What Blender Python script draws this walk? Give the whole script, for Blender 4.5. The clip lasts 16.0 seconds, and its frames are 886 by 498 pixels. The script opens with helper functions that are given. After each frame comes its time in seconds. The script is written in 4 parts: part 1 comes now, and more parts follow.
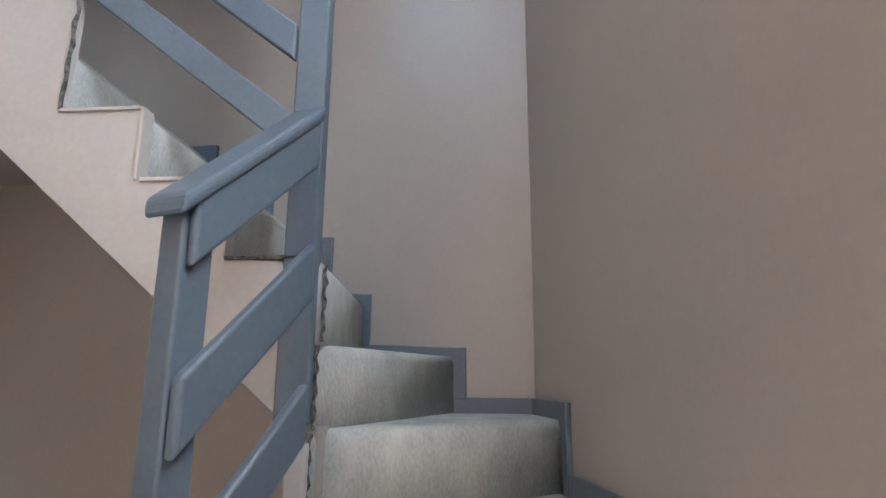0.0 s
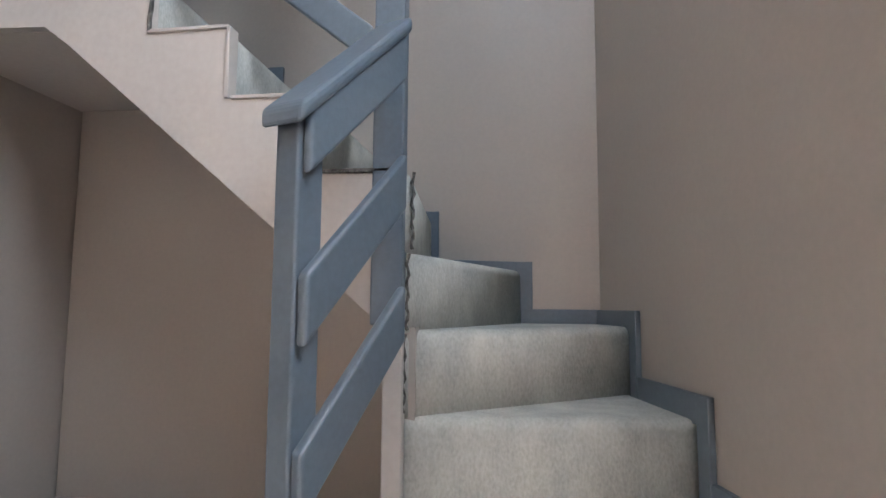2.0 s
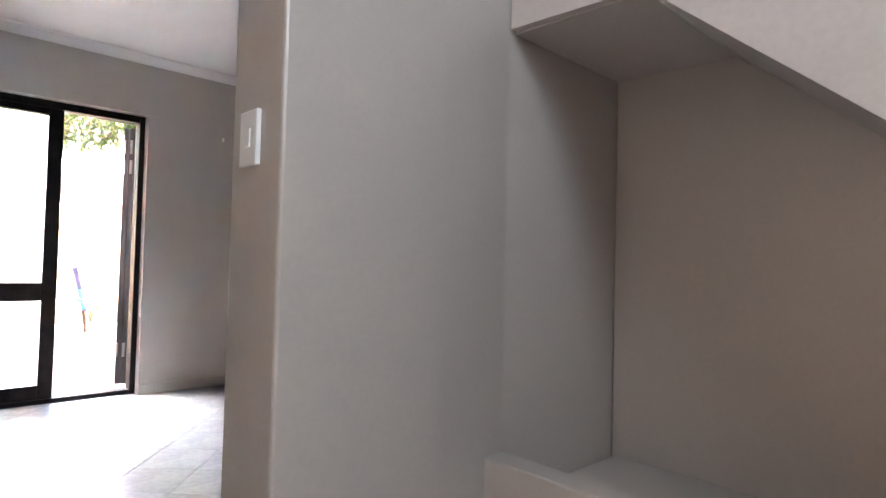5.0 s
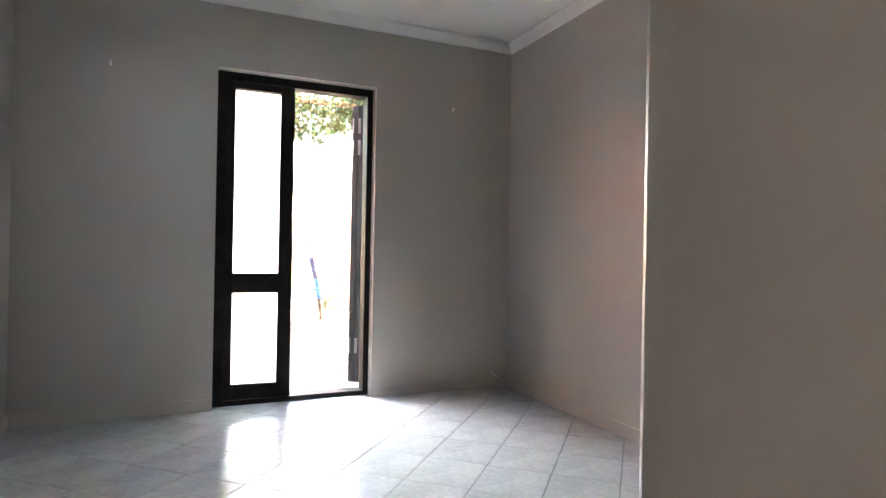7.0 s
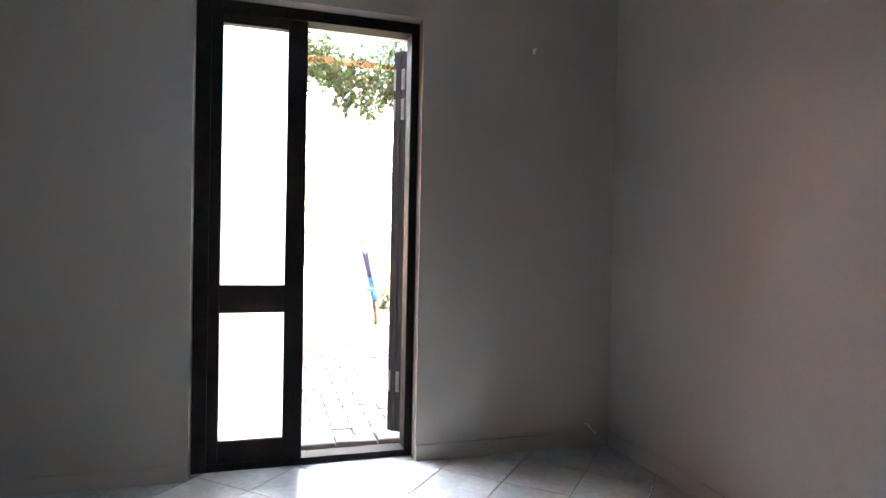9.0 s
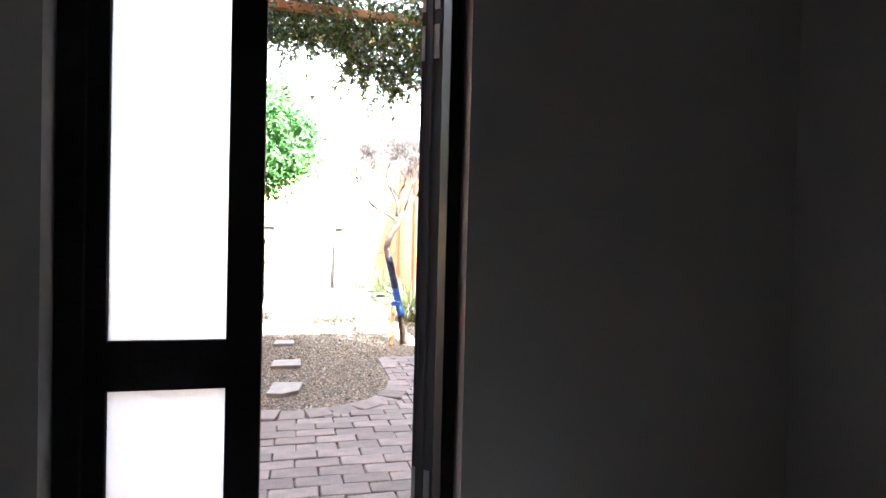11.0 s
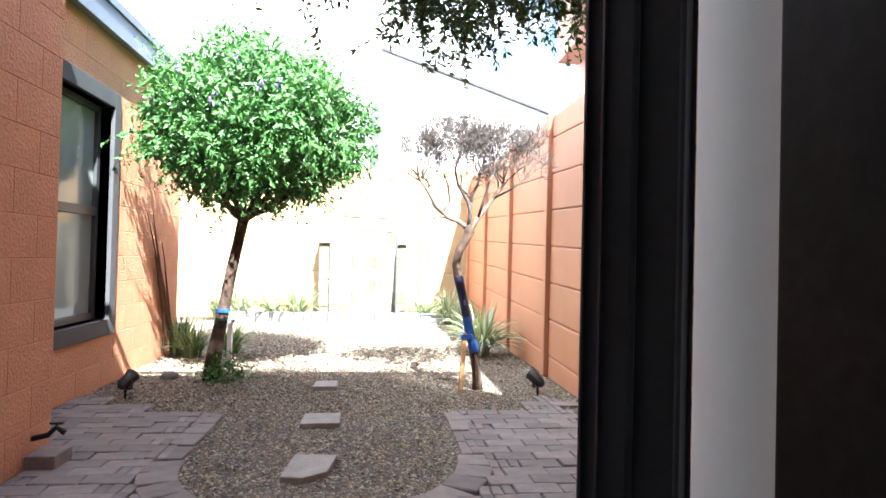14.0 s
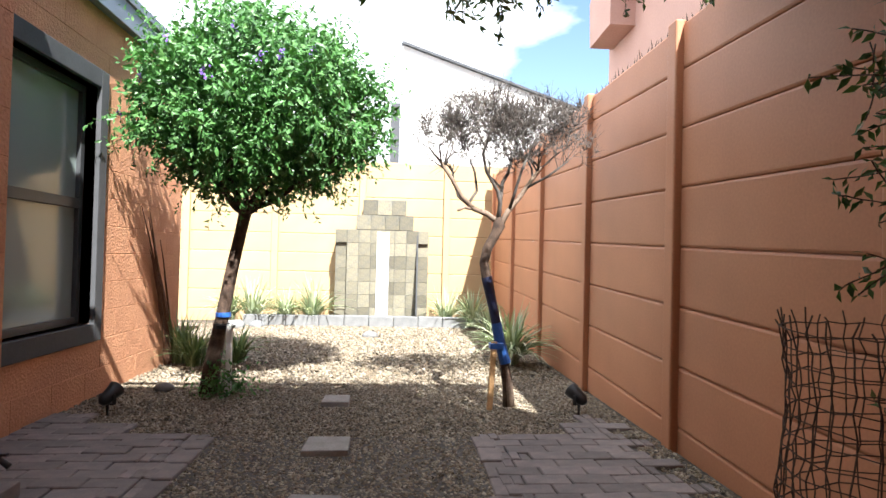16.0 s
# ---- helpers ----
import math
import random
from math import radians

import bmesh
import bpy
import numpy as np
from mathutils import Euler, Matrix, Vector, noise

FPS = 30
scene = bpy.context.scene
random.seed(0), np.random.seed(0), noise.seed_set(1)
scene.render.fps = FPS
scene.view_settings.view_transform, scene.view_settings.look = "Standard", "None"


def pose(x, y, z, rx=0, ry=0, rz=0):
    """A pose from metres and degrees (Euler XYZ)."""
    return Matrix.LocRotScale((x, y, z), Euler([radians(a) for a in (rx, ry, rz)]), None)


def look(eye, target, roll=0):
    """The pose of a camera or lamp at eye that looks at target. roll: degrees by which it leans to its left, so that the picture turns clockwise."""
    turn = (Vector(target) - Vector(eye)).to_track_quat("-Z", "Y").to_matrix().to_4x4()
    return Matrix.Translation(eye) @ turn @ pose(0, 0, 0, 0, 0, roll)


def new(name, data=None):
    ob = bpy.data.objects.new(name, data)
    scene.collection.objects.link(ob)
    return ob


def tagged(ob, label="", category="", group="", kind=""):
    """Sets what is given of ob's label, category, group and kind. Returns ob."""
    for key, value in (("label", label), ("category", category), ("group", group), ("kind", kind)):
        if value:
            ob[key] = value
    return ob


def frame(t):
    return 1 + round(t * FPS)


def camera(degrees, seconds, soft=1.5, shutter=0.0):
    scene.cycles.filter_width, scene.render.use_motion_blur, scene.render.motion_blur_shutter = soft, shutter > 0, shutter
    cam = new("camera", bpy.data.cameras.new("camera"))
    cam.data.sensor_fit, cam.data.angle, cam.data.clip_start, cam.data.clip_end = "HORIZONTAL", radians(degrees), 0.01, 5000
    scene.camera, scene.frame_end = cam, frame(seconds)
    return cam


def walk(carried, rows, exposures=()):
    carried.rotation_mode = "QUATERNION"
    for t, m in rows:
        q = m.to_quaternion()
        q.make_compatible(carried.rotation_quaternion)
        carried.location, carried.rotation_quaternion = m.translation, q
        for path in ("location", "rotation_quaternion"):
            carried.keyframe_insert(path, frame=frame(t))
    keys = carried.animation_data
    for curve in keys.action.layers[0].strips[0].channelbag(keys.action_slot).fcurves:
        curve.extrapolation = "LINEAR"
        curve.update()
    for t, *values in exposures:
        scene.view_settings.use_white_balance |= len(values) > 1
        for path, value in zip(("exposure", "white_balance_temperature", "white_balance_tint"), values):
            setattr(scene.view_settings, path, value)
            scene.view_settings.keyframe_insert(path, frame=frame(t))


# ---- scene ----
cam = camera(74.6, 16.0)
PATH = [
    (0, (-0.285, -5.383, 1.07), (1.659, -5.22, 1.509), 0.4),
    (0.5, (-0.31, -5.369, 1.045), (1.645, -5.208, 1.435), 0.4),
    (1, (-0.335, -5.356, 1.027), (1.633, -5.191, 1.339), 0.5),
    (1.5, (-0.347, -5.319, 1.019), (1.629, -5.134, 1.266), 0.5),
    (2, (-0.342, -5.277, 1.018), (1.628, -4.992, 1.216), 0.4),
    (2.5, (-0.334, -5.219, 1.023), (1.605, -4.756, 1.189), 0.5),
    (3, (-0.335, -5.155, 1.02), (1.548, -4.497, 1.162), 0.6),
    (3.5, (-0.34, -5.084, 1.021), (1.456, -4.212, 1.136), 0.6),
    (4, (-0.353, -4.988, 1.017), (1.328, -3.91, 1.126), 1.0),
    (4.5, (-0.371, -4.876, 1.024), (1.164, -3.597, 1.108), 1.4),
    (5, (-0.394, -4.754, 1.03), (0.98, -3.302, 1.087), 1.5),
    (5.2, (-0.409, -4.7, 1.026), (0.909, -3.197, 1.077), 1.5),
    (7.3, (-0.072, -3.675, 1.007), (0.661, -1.814, 1.003), 1.2),
    (7.5, (0.001, -3.579, 1.015), (0.697, -1.704, 1.006), 1.3),
    (8, (0.072, -3.282, 1.017), (0.739, -1.397, 1.008), 1.1),
    (8.5, (0.159, -2.982, 1.033), (0.778, -1.08, 1.01), 1.1),
    (9, (0.299, -2.696, 1.064), (0.871, -0.78, 1.032), 1.2),
    (9.5, (0.469, -2.364, 1.124), (0.988, -0.434, 1.048), 1.4),
    (9.7, (0.505, -2.227, 1.151), (1.006, -0.293, 1.043), 1.4),
    (11.8, (0.614, -1.111, 1.072), (1.061, 0.839, 1.091), 1.3),
    (12, (0.65, -1.007, 1.063), (1.076, 0.947, 1.088), 1.0),
    (12.5, (0.693, -0.728, 1.061), (1.079, 1.234, 1.089), 1.2),
    (13, (0.727, -0.505, 1.058), (1.053, 1.468, 1.091), 1.5),
    (13.5, (0.719, -0.271, 1.053), (0.991, 1.71, 1.084), 1.5),
    (14, (0.739, -0.106, 1.052), (0.981, 1.879, 1.082), 1.4),
    (14.5, (0.762, 0.077, 1.041), (0.984, 2.064, 1.073), 1.5),
    (15, (0.772, 0.23, 1.034), (0.96, 2.221, 1.066), 1.4),
    (15.5, (0.762, 0.383, 1.029), (0.937, 2.375, 1.062), 1.4),
    (16, (0.778, 0.493, 1.02), (0.947, 2.486, 1.055), 1.4),
]
walk(cam, [(t, look(eye, target, roll)) for t, eye, target, roll in PATH],
     exposures=[(0, 7.5, 6150, 15), (3.0, 7.4, 6150, 15), (4.0, 7.35, 6150, 15), (5.2, 7.3, 6150, 14), (7.4, 6.75, 6050, 7), (8.0, 6.65, 6000, 7), (9.0, 6.2, 5850, 8), (9.7, 5.5, 5800, 9),
                (11.8, 3.7, 5750, 10), (13.0, 3.4, 5750, 10), (14.0, 2.95, 5800, 10), (15.0, 2.27, 6000, 10), (16.0, 1.92, 6100, 10)])

# ---------------------------------------------------------------- world and light
SUN_DIR = Vector((-0.25, 0.87, -1.0)).normalized()   # the way the sunlight travels
world = bpy.data.worlds.new("sky")
scene.world = world
world.use_nodes = True
wn, wl = world.node_tree.nodes, world.node_tree.links
bg = wn["Background"]
sky = wn.new("ShaderNodeTexSky")
sky.sky_type, sky.sun_disc = "NISHITA", False
sky.sun_elevation = math.asin(-SUN_DIR.z)
sky.sun_rotation = math.atan2(-SUN_DIR.x, -SUN_DIR.y)
co = wn.new("ShaderNodeTexCoord")
mp = wn.new("ShaderNodeMapping")
mp.inputs["Scale"].default_value = (1.6, 1.6, 3.4)
mp.inputs["Location"].default_value = (0.3, 1.15, 0.2)
cn = wn.new("ShaderNodeTexNoise")
cn.inputs["Scale"].default_value, cn.inputs["Detail"].default_value = 1.5, 7
cr = wn.new("ShaderNodeValToRGB")
cr.color_ramp.elements[0].position, cr.color_ramp.elements[1].position = 0.40, 0.53
mx = wn.new("ShaderNodeMixRGB")
mx.inputs[2].default_value = (8.5, 8.7, 9.1, 1)
wl.new(co.outputs["Generated"], mp.inputs[0]); wl.new(mp.outputs[0], cn.inputs[0])
sx = wn.new("ShaderNodeSeparateXYZ"); east = wn.new("ShaderNodeMath"); east.operation = "MULTIPLY_ADD"
east.inputs[1].default_value, east.inputs[2].default_value = -1.5, 0.22
both = wn.new("ShaderNodeMath"); both.operation = "ADD"
wl.new(co.outputs["Generated"], sx.inputs[0]); wl.new(sx.outputs[0], east.inputs[0])
wl.new(east.outputs[0], both.inputs[0]); wl.new(cn.outputs[0], both.inputs[1]); wl.new(both.outputs[0], cr.inputs[0]); wl.new(cr.outputs[0], mx.inputs[0])
wl.new(sky.outputs[0], mx.inputs[1]); wl.new(mx.outputs[0], bg.inputs[0])
bg.inputs[1].default_value = 0.09

sun = new("sun", bpy.data.lights.new("sun", "SUN"))
sun.data.energy, sun.data.angle, sun.data.color = 5.0, radians(0.6), (1.0, 0.95, 0.87)
sun.matrix_basis = look((0, 0, 12), Vector((0, 0, 12)) + SUN_DIR)

def area_lamp(name, place, target, w, h, watts, color=(0.85, 0.93, 1.0)):
    ob = new(name, bpy.data.lights.new(name, "AREA"))
    ob.data.shape, ob.data.size, ob.data.size_y = "RECTANGLE", w, h
    ob.data.energy, ob.data.color = watts, color
    ob.matrix_basis = look(place, target)
    return ob

# lamps added in unseen wall openings to light stair, hall and landing
area_lamp("stair_added_light", (-0.352, -6.150, 2.45), (-0.568, -5.192, 2.25), 0.92, 2.26, 0.62, (0.80, 0.91, 1.0))
area_lamp("hall_added_light", (-3.26, -6.80, 1.4), (-3.6, -3.7, 1.35), 1.3, 1.7, 1.3, (1.0, 0.84, 0.72)).data.spread = radians(75)
area_lamp("landing_added_light", (-0.93, -5.15, 4.4), (1.73, -5.22, 1.75), 1.5, 0.9, 0.016, (0.45, 0.75, 1.0)).data.spread = radians(60)

# ---------------------------------------------------------------- materials
def mat(name, base, rough=0.7, metal=0.0, spots=None, scale=6.0, amount=0.12, fine=120.0, bump=0.1, depth=0.002, random_amount=0.0, spec=0.5, stretch=None):
    """A painted or natural surface: broad stains, fine grain and relief at real size."""
    m = bpy.data.materials.new(name)
    m.use_nodes = True
    n, l = m.node_tree.nodes, m.node_tree.links
    b = n["Principled BSDF"]
    b.inputs["Roughness"].default_value, b.inputs["Metallic"].default_value = rough, metal
    b.inputs["Specular IOR Level"].default_value = spec
    tc = n.new("ShaderNodeTexCoord")
    big = n.new("ShaderNodeTexNoise"); big.inputs["Scale"].default_value, big.inputs["Detail"].default_value = scale, 5
    small = n.new("ShaderNodeTexNoise"); small.inputs["Scale"].default_value, small.inputs["Detail"].default_value = fine, 3
    where = tc.outputs["Object"]
    if stretch:
        sm = n.new("ShaderNodeMapping"); sm.inputs["Scale"].default_value = stretch
        l.new(where, sm.inputs[0]); where = sm.outputs[0]
    l.new(where, big.inputs[0]); l.new(where, small.inputs[0])
    ramp = n.new("ShaderNodeValToRGB")
    other = spots or tuple(c * (1 - 2.2 * amount) for c in base)
    ramp.color_ramp.elements[0].position, ramp.color_ramp.elements[1].position = 0.3, 0.7
    ramp.color_ramp.elements[0].color, ramp.color_ramp.elements[1].color = (*other, 1), (*base, 1)
    l.new(big.outputs[0], ramp.inputs[0])
    mul = n.new("ShaderNodeMixRGB"); mul.blend_type, mul.inputs[0].default_value = "OVERLAY", min(1, amount * 2.5)
    l.new(ramp.outputs[0], mul.inputs[1]); l.new(small.outputs[0], mul.inputs[2])
    last = mul.outputs[0]
    if random_amount:
        info = n.new("ShaderNodeObjectInfo")
        hsv = n.new("ShaderNodeHueSaturation")
        mr = n.new("ShaderNodeMapRange")
        mr.inputs["To Min"].default_value, mr.inputs["To Max"].default_value = 1 - random_amount, 1 + random_amount
        l.new(info.outputs["Random"], mr.inputs[0]); l.new(mr.outputs[0], hsv.inputs["Value"]); l.new(last, hsv.inputs["Color"])
        last = hsv.outputs[0]
    l.new(last, b.inputs["Base Color"])
    bp = n.new("ShaderNodeBump"); bp.inputs["Strength"].default_value, bp.inputs["Distance"].default_value = bump, depth
    l.new(small.outputs[0], bp.inputs["Height"]); l.new(bp.outputs[0], b.inputs["Normal"])
    return m

def island_mat(name, colours, rough=0.8, translucent=0.0):
    """Colours picked piece by piece."""
    m = bpy.data.materials.new(name)
    m.use_nodes = True
    n, l = m.node_tree.nodes, m.node_tree.links
    b = n["Principled BSDF"]
    b.inputs["Roughness"].default_value = rough
    g = n.new("ShaderNodeNewGeometry")
    r = n.new("ShaderNodeValToRGB")
    e = r.color_ramp.elements
    while len(e) < len(colours):
        e.new(0.5)
    for i, c in enumerate(colours):
        e[i].position, e[i].color = i / (len(colours) - 1), (*c, 1)
    l.new(g.outputs["Random Per Island"], r.inputs[0]); l.new(r.outputs[0], b.inputs["Base Color"])
    if translucent:
        t = n.new("ShaderNodeBsdfTranslucent"); a = n.new("ShaderNodeMixShader"); a.inputs[0].default_value = translucent
        br = n.new("ShaderNodeMixRGB"); br.blend_type, br.inputs[0].default_value, br.inputs[2].default_value = "MULTIPLY", 1, (1.1, 1.35, 0.6, 1)
        l.new(r.outputs[0], br.inputs[1]); l.new(br.outputs[0], t.inputs[0])
        l.new(b.outputs[0], a.inputs[1]); l.new(t.outputs[0], a.inputs[2]); l.new(a.outputs[0], n["Material Output"].inputs[0])
    return m

PLASTER = mat("beige_wall_paint", (0.44, 0.400, 0.358), 0.34, scale=1.3, amount=0.025, fine=70, bump=0.05, depth=0.003)
CREAM = mat("cream_string_paint", (0.58, 0.53, 0.485), 0.55, scale=2.0, amount=0.04, fine=60, bump=0.08)
WHITE = mat("white_ceiling_paint", (0.80, 0.79, 0.77), 0.8, scale=2, amount=0.03, fine=90, bump=0.05)
BLUE = mat("blue_grey_gloss_paint", (0.145, 0.185, 0.225), 0.38, scale=4, amount=0.06, fine=70, bump=0.06)
CARPET = mat("worn_grey_carpet", (0.60, 0.605, 0.56), 0.95, spots=(0.45, 0.465, 0.44), scale=13, amount=0.13, fine=150, bump=0.35, depth=0.004, spec=0.1, stretch=(1.0, 1.0, 0.6))
CARPET_EDGE = mat("frayed_carpet_edge", (0.26, 0.245, 0.22), 0.95, scale=60, amount=0.4, fine=300, bump=0.8)
TILE = mat("glazed_floor_tile", (0.50, 0.51, 0.52), 0.22, spots=(0.40, 0.41, 0.43), scale=5, amount=0.09, fine=30, bump=0.04, random_amount=0.05)
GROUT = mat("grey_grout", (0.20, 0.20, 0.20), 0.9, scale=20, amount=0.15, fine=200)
DARK = mat("dark_stained_timber", (0.020, 0.016, 0.015), 0.6, spec=0.06, scale=9, amount=0.2, fine=90, bump=0.15)
STEEL = mat("brushed_steel", (0.5, 0.5, 0.5), 0.35, metal=1.0, fine=200)
PLASTIC = mat("white_plastic", (0.8, 0.79, 0.76), 0.4, fine=200, amount=0.02)
ORANGE = mat("orange_rough_plaster", (0.60, 0.305, 0.165), 0.9, spots=(0.52, 0.255, 0.14), scale=3, amount=0.10, fine=55, bump=0.8, depth=0.012)
PANEL = mat("orange_painted_concrete_panel", (0.445, 0.192, 0.094), 0.6, spots=(0.385, 0.164, 0.08), scale=2.2, amount=0.06, fine=70, bump=0.15, random_amount=0.05)
# PANEL's orange made paler: the north wall's sunlight is put into colour
SUNLIT_PANEL = mat("sunlit_concrete_panel", (0.45, 0.32, 0.17), 0.75, spots=(0.40, 0.28, 0.145), scale=2.2, amount=0.06, fine=70, bump=0.15, random_amount=0.04)
FRAME = mat("charcoal_frame_paint", (0.055, 0.058, 0.062), 0.45, scale=5, amount=0.08, fine=80)
BAND = mat("charcoal_plaster_band", (0.07, 0.074, 0.08), 0.8, scale=5, amount=0.1, fine=70, bump=0.3)
FASCIA = mat("blue_grey_fascia", (0.13, 0.16, 0.20), 0.4, scale=5, amount=0.06, fine=60)
PAVER = mat("weathered_clay_paver", (0.215, 0.180, 0.165), 0.9, spots=(0.150, 0.132, 0.128), scale=12, amount=0.16, fine=150, bump=0.5, depth=0.004, random_amount=0.22)
STONE = mat("pale_stepping_stone", (0.30, 0.28, 0.26), 0.9, scale=10, amount=0.14, fine=120, bump=0.4)
SOIL = mat("gravel_bed", (0.12, 0.10, 0.075), 1.0, scale=14, amount=0.25, fine=170, bump=0.8, depth=0.01)
SAND = mat("paving_sand", (0.10, 0.088, 0.075), 1.0, scale=10, amount=0.2, fine=200, bump=0.6)
PEBBLE = island_mat("river_gravel", [(0.08, 0.06, 0.04), (0.19, 0.15, 0.095), (0.30, 0.25, 0.175), (0.14, 0.12, 0.10), (0.40, 0.35, 0.26), (0.17, 0.12, 0.075)], 0.8)
LEAF = island_mat("glossy_green_leaves", [(0.035, 0.10, 0.028), (0.07, 0.19, 0.05), (0.10, 0.26, 0.07), (0.05, 0.135, 0.036), (0.15, 0.32, 0.10)], 0.42, 0.18)
VINELEAF = island_mat("dark_vine_leaves", [(0.025, 0.05, 0.016), (0.05, 0.09, 0.025), (0.07, 0.12, 0.03), (0.10, 0.085, 0.03)], 0.5, 0.25)
STRAP = island_mat("variegated_strap_leaves", [(0.15, 0.20, 0.11), (0.30, 0.35, 0.22), (0.52, 0.53, 0.40), (0.22, 0.27, 0.15)], 0.5, 0.2)
FLOWER = island_mat("violet_petals", [(0.16, 0.08, 0.42), (0.25, 0.16, 0.55)], 0.6, 0.2)
BARK = mat("brown_bark", (0.105, 0.066, 0.045), 0.95, scale=20, amount=0.3, fine=120, bump=0.9, depth=0.008)
TWIG = mat("dry_grey_twigs", (0.155, 0.135, 0.12), 0.95, scale=20, amount=0.25, fine=150, bump=0.5)
STAKE = mat("pale_timber_stake", (0.46, 0.27, 0.12), 0.85, scale=12, amount=0.2, fine=140, bump=0.3)
TIE = mat("blue_plastic_tie", (0.03, 0.12, 0.42), 0.5, scale=20, amount=0.15, fine=140)
BLACK = mat("black_plastic", (0.018, 0.018, 0.02), 0.45, fine=150)
RUST = mat("rusty_wire", (0.085, 0.05, 0.035), 0.8, metal=0.2, scale=40, amount=0.3, fine=200)
SLATE = mat("slate_cladding_tile", (0.185, 0.165, 0.105), 0.7, spots=(0.115, 0.115, 0.10), scale=7, amount=0.2, fine=60, bump=0.4, depth=0.004, random_amount=0.35)
KERB = mat("grey_concrete_block", (0.20, 0.205, 0.205), 0.9, scale=10, amount=0.12, fine=120, bump=0.4, random_amount=0.12)
NEIGHBOUR = mat("white_house_render", (0.78, 0.77, 0.74), 0.9, scale=1.5, amount=0.04, fine=40, bump=0.2)
PINK = mat("pink_house_render", (0.52, 0.33, 0.27), 0.9, scale=1.5, amount=0.05, fine=40, bump=0.3)

def glass(name, tint, rough, opacity=0.0):
    m = bpy.data.materials.new(name)
    m.use_nodes = True
    b = m.node_tree.nodes["Principled BSDF"]
    b.inputs["Base Color"].default_value = (*tint, 1)
    b.inputs["Roughness"].default_value, b.inputs["Transmission Weight"].default_value, b.inputs["IOR"].default_value = rough, 1.0 - opacity, 1.45
    return m
FROSTED = glass("frosted_glass", (0.95, 0.96, 0.97), 0.45)
_n, _l = FROSTED.node_tree.nodes, FROSTED.node_tree.links
_t = _n.new("ShaderNodeBsdfTranslucent"); _t.inputs[0].default_value = (0.92, 0.94, 0.96, 1)
_m = _n.new("ShaderNodeMixShader"); _m.inputs[0].default_value = 0.55
_l.new(_n["Principled BSDF"].outputs[0], _m.inputs[1]); _l.new(_t.outputs[0], _m.inputs[2]); _l.new(_m.outputs[0], _n["Material Output"].inputs[0])
WINDOW = glass("tinted_window_glass", (0.33, 0.39, 0.37), 0.06, 0.8)

# ---------------------------------------------------------------- mesh helpers
def box(bm, x0, x1, y0, y1, z0, z1, m=None):
    r = bmesh.ops.create_cube(bm, size=1)["verts"]
    for v in r:
        v.co = Vector((x0 + (v.co.x + 0.5) * (x1 - x0), y0 + (v.co.y + 0.5) * (y1 - y0), z0 + (v.co.z + 0.5) * (z1 - z0)))
        if m is not None:
            v.co = m @ v.co
    return r

def prism(bm, pts, vec):
    """A flat outline swept along vec."""
    vec = Vector(vec)
    a = [bm.verts.new(p) for p in pts]
    b = [bm.verts.new(Vector(p) + vec) for p in pts]
    bm.faces.new(a); bm.faces.new(b[::-1])
    for i in range(len(pts)):
        j = (i + 1) % len(pts)
        bm.faces.new((a[i], b[i], b[j], a[j]))
    return a + b

def tube(bm, pts, radii, sides=7):
    """A round limb along a line of points."""
    rings = []
    for i, p in enumerate(pts):
        p = Vector(p)
        d = (Vector(pts[min(i + 1, len(pts) - 1)]) - Vector(pts[max(i - 1, 0)])).normalized()
        a = d.orthogonal().normalized() if not rings else (up - d * up.dot(d)).normalized()
        up = a
        b = d.cross(a)
        r = radii[i] if hasattr(radii, "__len__") else radii
        rings.append([bm.verts.new(p + (a * math.cos(k * math.tau / sides) + b * math.sin(k * math.tau / sides)) * r) for k in range(sides)])
    for s, t in zip(rings, rings[1:]):
        for k in range(sides):
            bm.faces.new((s[k], s[(k + 1) % sides], t[(k + 1) % sides], t[k]))
    bm.faces.new(rings[0][::-1]); bm.faces.new(rings[-1])

def finish(name, bm, material, bevel=0.0, smooth=False, segments=2):
    if bevel:
        bmesh.ops.bevel(bm, geom=bm.edges[:], offset=bevel, segments=segments, affect="EDGES", profile=0.5)
    bmesh.ops.recalc_face_normals(bm, faces=bm.faces)
    me = bpy.data.meshes.new(name)
    bm.to_mesh(me)
    bm.free()
    me.materials.append(material)
    if smooth:
        for f in me.polygons:
            f.use_smooth = True
    return me

def part(name, bm, material, parent=None, label="", bevel=0.0, smooth=False, segments=2):
    ob = new(name, finish(name, bm, material, bevel, smooth, segments))
    if parent:
        ob.parent = parent
        ob.matrix_parent_inverse = parent.matrix_basis.inverted()
    return tagged(ob, label)

def thing(name, place, label, category, group="", kind=""):
    ob = new(name)
    ob.matrix_basis = Matrix.Translation(place)
    ob.empty_display_size = 0.1
    return tagged(ob, label, category, group, kind)

def structure(name, bm, material, label, category, bevel=0.0):
    return tagged(part(name, bm, material, None, "", bevel), label, category, "", "structure")

def block(name, material, label, category, *dims, bevel=0.0):
    bm = bmesh.new()
    box(bm, *dims)
    return structure(name, bm, material, label, category, bevel)

def raw(name, verts, faces, material, smooth=False):
    me = bpy.data.meshes.new(name)
    me.from_pydata(verts, [], faces)
    me.materials.append(material)
    if smooth:
        for f in me.polygons:
            f.use_smooth = True
    return new(name, me)

# ---------------------------------------------------------------- the house shell
# door wall (inner face y = 0), with the opening x -0.024..0.986, z 0..2.112
FLOOR2 = 5.3
bm = bmesh.new()
box(bm, -1.3, -0.024, 0, 0.36, -0.1, FLOOR2)
